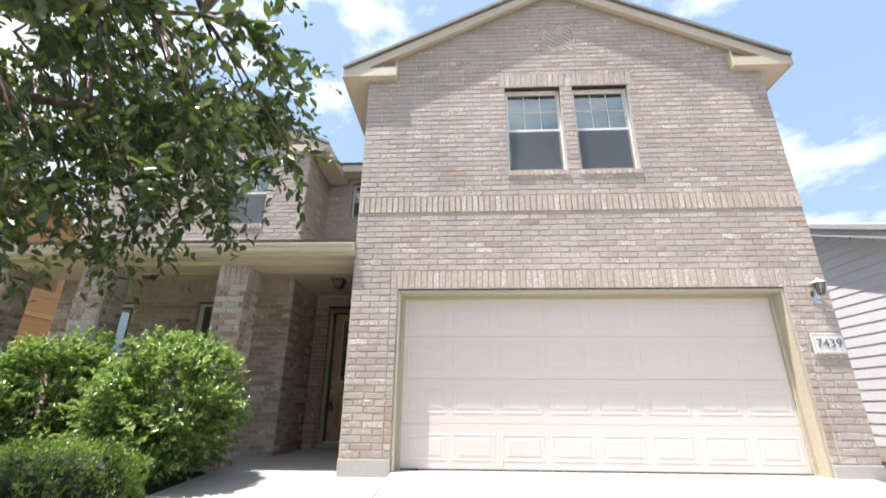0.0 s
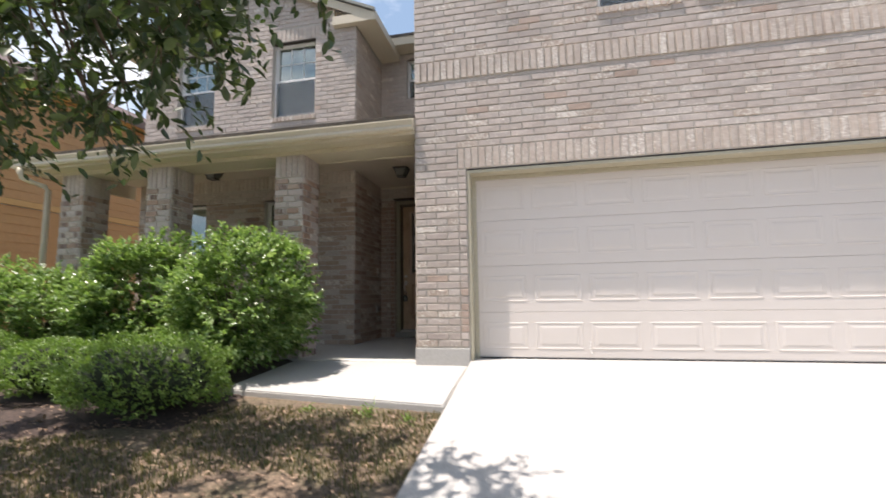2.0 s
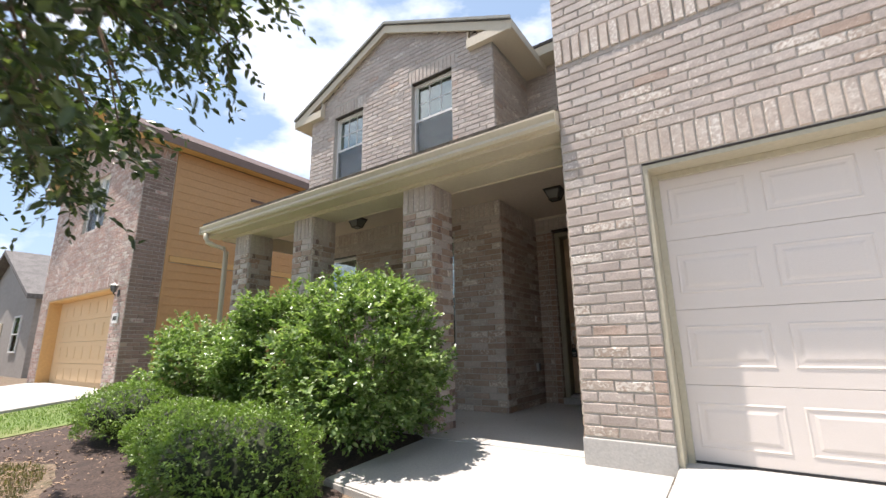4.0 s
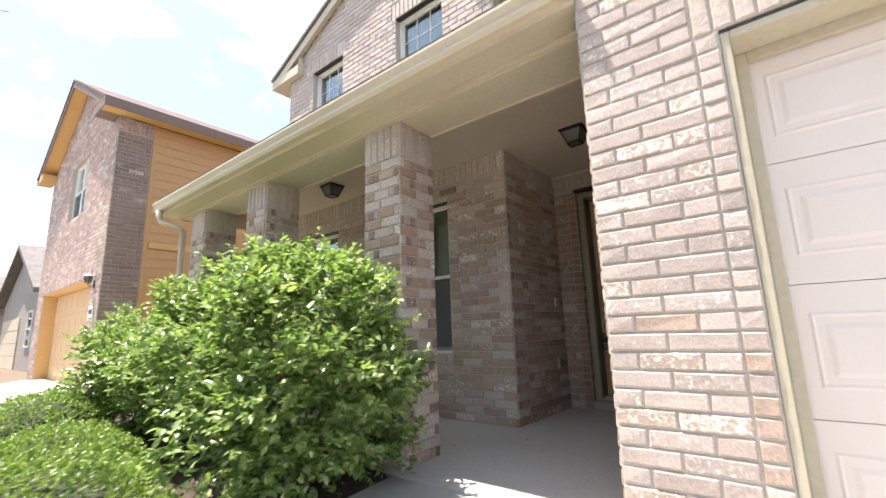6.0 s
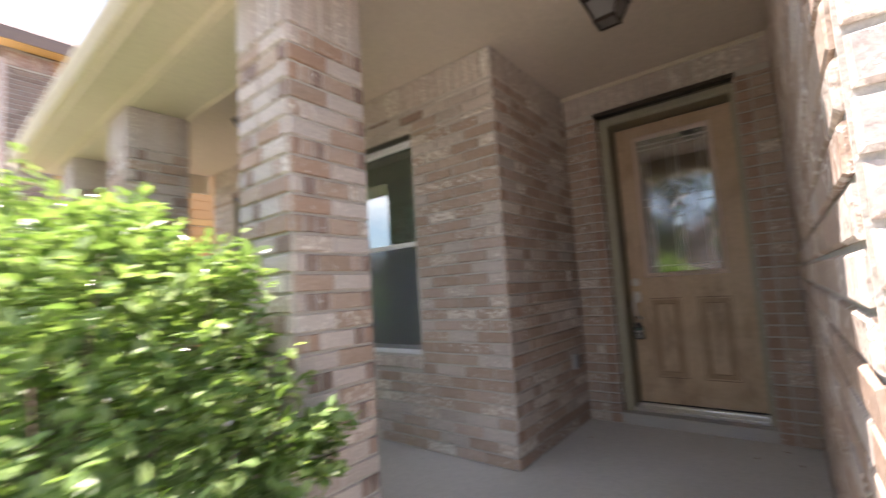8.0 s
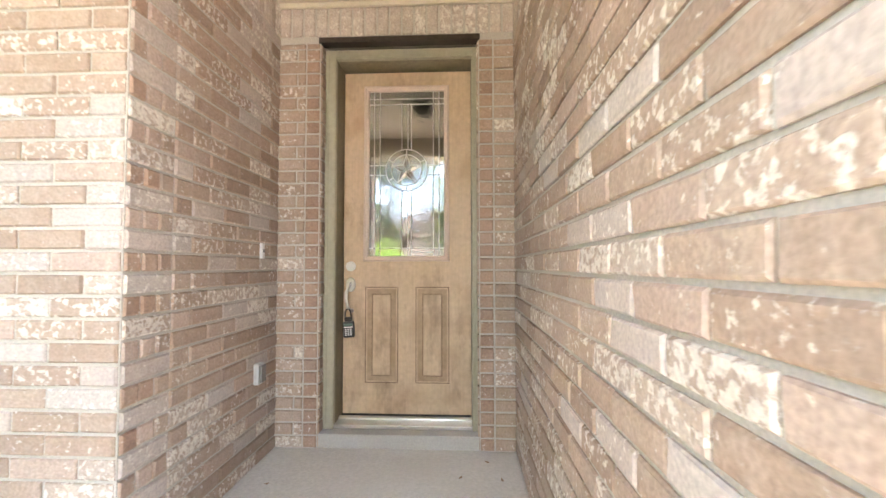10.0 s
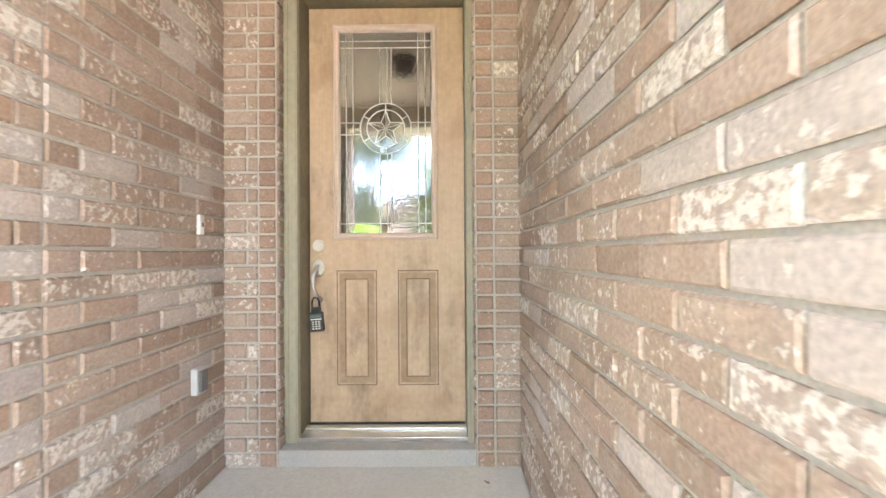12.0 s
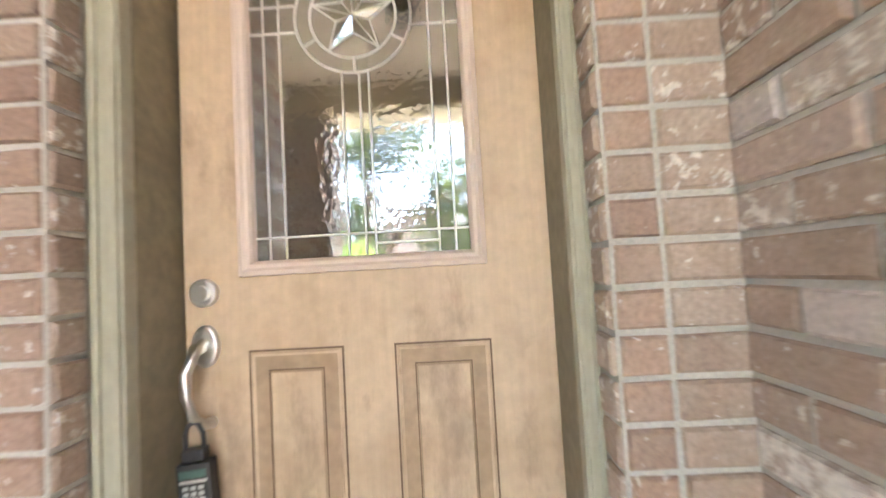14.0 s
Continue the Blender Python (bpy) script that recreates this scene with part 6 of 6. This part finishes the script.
part("wall_vent", boxes((OX1 + 0.024, OX1 + 0.05, OY + 2.60, OY + 2.95, 4.62, 4.66), (OX1 + 0.024, OX1 + 0.075, OY + 2.58, OY + 2.97, 4.6605, 4.68)), UMBER_TRIM, orange)
part("rear_wall", boxes((OX0, OX1 - 0.21, 9.8, 10, -0.4, 5.5)), MORTAR, orange)
part("far_side_wall", boxes((OX0, OX0 + 0.2, OY + 0.23, 9.79, -0.4, 5.5)), MORTAR, orange)
bm = bmesh.new()
e_, ap = 5.55, 5.55 + 3.5 * 0.5
prism(bm, [(OMID - 3.5, e_ - 0.05), (OMID, ap - 0.05), (OMID + 3.5, e_ - 0.05), (OMID + 3.5, e_), (OMID, ap), (OMID - 3.5, e_)], OY - 0.36, 10.3)
part("roof", bm, material("brown_shingle", (0.13, 0.09, 0.08), 0.95, spread=0.3, fine=35, coarse=3, bump=0.6), orange)
bm = bmesh.new()
prism(bm, [(OMID - 3.5, e_ - 0.055), (OMID, ap - 0.055), (OMID + 3.5, e_ - 0.055), (OMID + 3.5, e_ - 0.21), (OMID, ap - 0.21), (OMID - 3.5, e_ - 0.21)], OY - 0.34, OY - 0.315)
part("rake_board", bm, UMBER_TRIM, orange)
bm = bmesh.new()
prism(bm, [(OMID - 3.48, e_ - 0.17), (OMID, ap - 0.17), (OMID + 3.48, e_ - 0.17), (OMID + 3.48, e_ - 0.155), (OMID, ap - 0.155), (OMID - 3.48, e_ - 0.155)], OY - 0.313, OY - 0.013)
part("rake_soffit", bm, OCHRE_TRIM, orange)
part("eave_soffit", boxes((OX1 + 0.035, OMID + 3.49, OY - 0.34, 10.2, 5.352, 5.37)), OCHRE_TRIM, orange)
part("eave_fascia", boxes((OMID + 3.49, OMID + 3.515, OY - 0.36, 10.2, 5.345, 5.53)), UMBER_TRIM, orange)
part("eave_return", boxes((OX1 - 0.42, OX1 + 0.034, OY - 0.34, OY - 0.014, 5.352, 5.37), (OX1 - 0.42, OMID + 3.49, OY - 0.36, OY - 0.341, 5.345, 5.53)), UMBER_TRIM, orange)
part("eave_return", boxes((OMID - 3.5, OX0 + 0.42, OY - 0.34, OY - 0.014, 5.352, 5.53)), OCHRE_TRIM, orange)
window("upstairs_window", -13.62, -12.85, 3.75, 5.2, OY + 0.07, "").parent = orange
window("upstairs_window", -12.82, -12.05, 3.75, 5.2, OY + 0.07, "").parent = orange
for ob in orange.children:
    if ob.name.startswith("upstairs_window"):
        del ob["kind"]
part("garage_jamb", boxes((-15.448, -15.41, OY + 0.01, OY + 0.36, -0.1, 2.148), (-10.59, -10.552, OY + 0.01, OY + 0.36, -0.1, 2.148), (-15.409, -10.591, OY + 0.01, OY + 0.36, 2.11, 2.148)), OCHRE_TRIM, orange)
o_door = part("garage_door", boxes(*[(-15.408, -10.592, OY + 0.30, OY + 0.345, -0.03 + s * 0.534, 0.498 + s * 0.534) for s in range(4)], bevel=0.004), OCHRE_DOOR, orange)
for s in range(4):
    for p in range(8):
        part("raised_panel", boxes((-15.32 + p * 0.59, -14.83 + p * 0.59, OY + 0.292, OY + 0.2995, 0.09 + s * 0.534, 0.38 + s * 0.534), bevel=0.003), OCHRE_DOOR, o_door)
wall_lantern(pose(-10.78, OY + 0.25, 2.15), "black carriage lantern on the rose brick wall", BLACK)
plq = thing("house_number_sign", pose(-10.74, OY + 0.237, 1.52), "small white plaque beside the ochre garage", "sign")
part("plaque", boxes((-0.15, 0.15, -0.02, 0, -0.11, 0.11), bevel=0.005), WHITE, plq)
part("number_bars", boxes(*[(-0.10 + 0.055 * i, -0.065 + 0.055 * i, -0.0235, -0.0205, -0.045, 0.045) for i in range(4)]), BLACK, plq)

grey = thing("house", pose(1.1, 0, 0.04), "single-storey neighbouring house with grey lap siding and grey roof", "house")
g_side = part("side_wall", boxes((7.11, 7.3, -0.15, 9.0, -0.35, 2.78)), GREY_SIDING, grey)
part("foundation_strip", boxes((7.09, 7.109, -0.17, 9.0, -0.35, 0.06)), CONCRETE, grey)


def rake_top(z):
    # u runs towards -y from y = 9
    y_low = (z - 2.74) / 0.43
    return (0, 9.15) if z < 2.74 else (0, 9.0 - max(-0.15, y_low))


siding(g_side, pose(7.108, 9.0, 0, 0, 0, -90), 9.15, 0.07, 5.9, GREY_SIDING, rake_top)
part("corner_board", boxes((7.07, 7.108, -0.19, -0.152, -0.1, 2.78)), GREY_TRIM, grey)
bm = bmesh.new()
prism(bm, [(-0.15, 2.781), (9.0, 2.781), (9.0, 6.6)], 0, 0.18)
for v in bm.verts:
    v.co = Vector((7.115 + v.co.y, v.co.x, v.co.z))
bmesh.ops.recalc_face_normals(bm, faces=bm.faces[:])
part("gable_wall", bm, GREY_SIDING, grey)
for nm, x0, x1, lo, hi, mt in (("roof", 6.78, 13.5, 0.12, 0.17, material("grey_shingle", (0.30, 0.30, 0.31), 0.95, spread=0.2, fine=35, coarse=3, bump=0.5)), ("rake_board", 6.80, 6.825, -0.09, 0.118, GREY_TRIM), ("drip_edge", 6.765, 6.779, 0.075, 0.165, GREY_TRIM), ("rake_soffit", 6.826, 7.108, -0.05, -0.035, WHITE)):
    bm = bmesh.new()
    prism(bm, [(-0.6, 2.55 + lo), (9.0, 6.678 + lo), (9.0, 6.678 + hi), (-0.6, 2.55 + hi)], 0, x1 - x0)
    for v in bm.verts:
        v.co = Vector((x0 + v.co.y, v.co.x, v.co.z))
    bmesh.ops.recalc_face_normals(bm, faces=bm.faces[:])
    part(nm, bm, mt, grey)
part("front_wall", boxes((7.3, 13.2, -0.15, 0.05, -0.35, 2.7)), GREY_SIDING, grey)


def plain_house(x, y, w, d, h, wall_mat, trim_mat, turn, label):
    """A house some way off: walls, gable roof, garage, windows."""
    base = thing("house", pose(x, y, fall(x, y) - 0.08 - (0.1 if y < -13 else 0), 0, 0, turn), label, "house")
    bm = bmesh.new()
    box(bm, -w / 2, w / 2, 0, d, -0.3, h)
    part("masonry", bm, wall_mat, base)
    bm = bmesh.new()
    s = 0.45
    prism(bm, [(-w / 2 - 0.35, h - 0.10), (0, h - 0.10 + (w / 2 + 0.35) * s), (w / 2 + 0.35, h - 0.10), (w / 2 + 0.35, h + 0.08), (0, h + 0.08 + (w / 2 + 0.35) * s), (-w / 2 - 0.35, h + 0.08)], -0.35, d + 0.35)
    part("roof", bm, ROOF, base)
    bm = bmesh.new()
    prism(bm, [(-w / 2, h + 0.001), (w / 2, h + 0.001), (0, h + w / 2 * s - 0.02)], 0.002, d - 0.01)
    part("gable", bm, wall_mat, base)
    part("garage_door", boxes(*[(-w / 2 + 0.6, -w / 2 + 5.2, -0.04, -0.002, 0.02 + k * 0.53, 0.53 + k * 0.53) for k in range(4)], bevel=0.006), trim_mat, base)
    for wx, wz in ((w / 2 - 1.9, 0.9), (w / 2 - 1.9, 3.7), (-w / 2 + 1.6, 3.7), (-w / 2 + 3.4, 3.7)):
        if wz + 1.4 > h:
            continue
        wn_ = part("window", boxes((wx - 0.5, wx + 0.5, -0.05, -0.003, wz, wz + 0.06), (wx - 0.5, wx + 0.5, -0.05, -0.003, wz + 1.34, wz + 1.4), (wx - 0.5, wx - 0.44, -0.05, -0.003, wz + 0.061, wz + 1.339), (wx + 0.44, wx + 0.5, -0.05, -0.003, wz + 0.061, wz + 1.339), (wx - 0.439, wx + 0.439, -0.045, -0.003, wz + 0.67, wz + 0.72)), WHITE, base)
        part("pane", boxes((wx - 0.44, wx + 0.44, -0.022, -0.018, wz + 0.06, wz + 1.34)), GLASS, wn_)


FAR_BRICK = material("distant_tan_brick", (0.40, 0.31, 0.25), 0.9, spread=0.12, fine=14, coarse=1.2, bump=0.3)
FAR_TAUPE = material("distant_taupe_siding", (0.36, 0.33, 0.30), 0.8, spread=0.08, fine=8, coarse=1.0, bump=0.2)
plain_house(-25.5, 0.9, 9.5, 10, 2.9, FAR_TAUPE, CREAM, 0, "single-storey taupe house further along the street")
plain_house(-38.5, 0.2, 9.5, 10, 2.9, FAR_BRICK, CREAM, 0, "single-storey tan brick house further along the street")
plain_house(-4.0, -31.0, 10, 9, 5.2, FAR_BRICK, CREAM, 180, "two-storey tan brick house across the street")
plain_house(9.5, -31.0, 10, 9, 2.9, FAR_TAUPE, WHITE, 180, "single-storey taupe house across the street")
plain_house(-18.5, -31.5, 10, 9, 2.9, FAR_BRICK, WHITE, 180, "single-storey brick house across the street")
plain_house(-47.0, -31.0, 10, 9, 5.2, FAR_TAUPE, CREAM, 180, "two-storey taupe house far across the street")

for i, (x, y, h, rr, sd) in enumerate(((-22.8, -4.4, 5.4, 2.2, 51), (-31.0, -9.5, 4.8, 2.2, 52), (-29.0, -24.5, 6.0, 2.8, 53), (-11.0, -24.5, 5.6, 2.6, 54), (1.5, -25.0, 5.8, 2.7, 55), (-36.0, -1.6, 5.0, 2.4, 56), (13.0, -24.0, 5.5, 2.5, 57))):
    tr_ = thing("tree", pose(0, 0, 0), "young round-crowned street tree with green leaves", "tree", "street trees")
    z0 = lie(x, y) - (0.0 if y > -13 else 0.0)
    grow_tree(tr_, (x, y, z0), z0 + h * 0.33, (x, y, z0 + h * 0.62), (rr, rr, h * 0.38), sd, 90, 60, 0.24, LEAF_FAR, 0.11, 0.6, 0.1, -0.3)

# far woods
r = np.random.default_rng(77)
n = 900
ang = r.uniform(0, 6.2832, n)
dist = r.uniform(75, 130, n)
cx, cy = dist * np.cos(ang) * 1.3 - 5, dist * np.sin(ang)
far = np.stack([cx, cy, -1.2 + r.uniform(0.5, 7.0, n)], axis=1)
stems = np.repeat(far, 26, axis=0) + r.normal(0, 1.4, (n * 26, 3)) * np.array([1.2, 1.2, 0.9])
leaves("woods", stems, r.normal(0, 1, stems.shape), r.uniform(0.8, 1.7, len(stems)), LEAF_FAR, None, 78, 0.7, kind="stuff", label="hazy line of distant green trees beyond the houses")
lay_bricks()
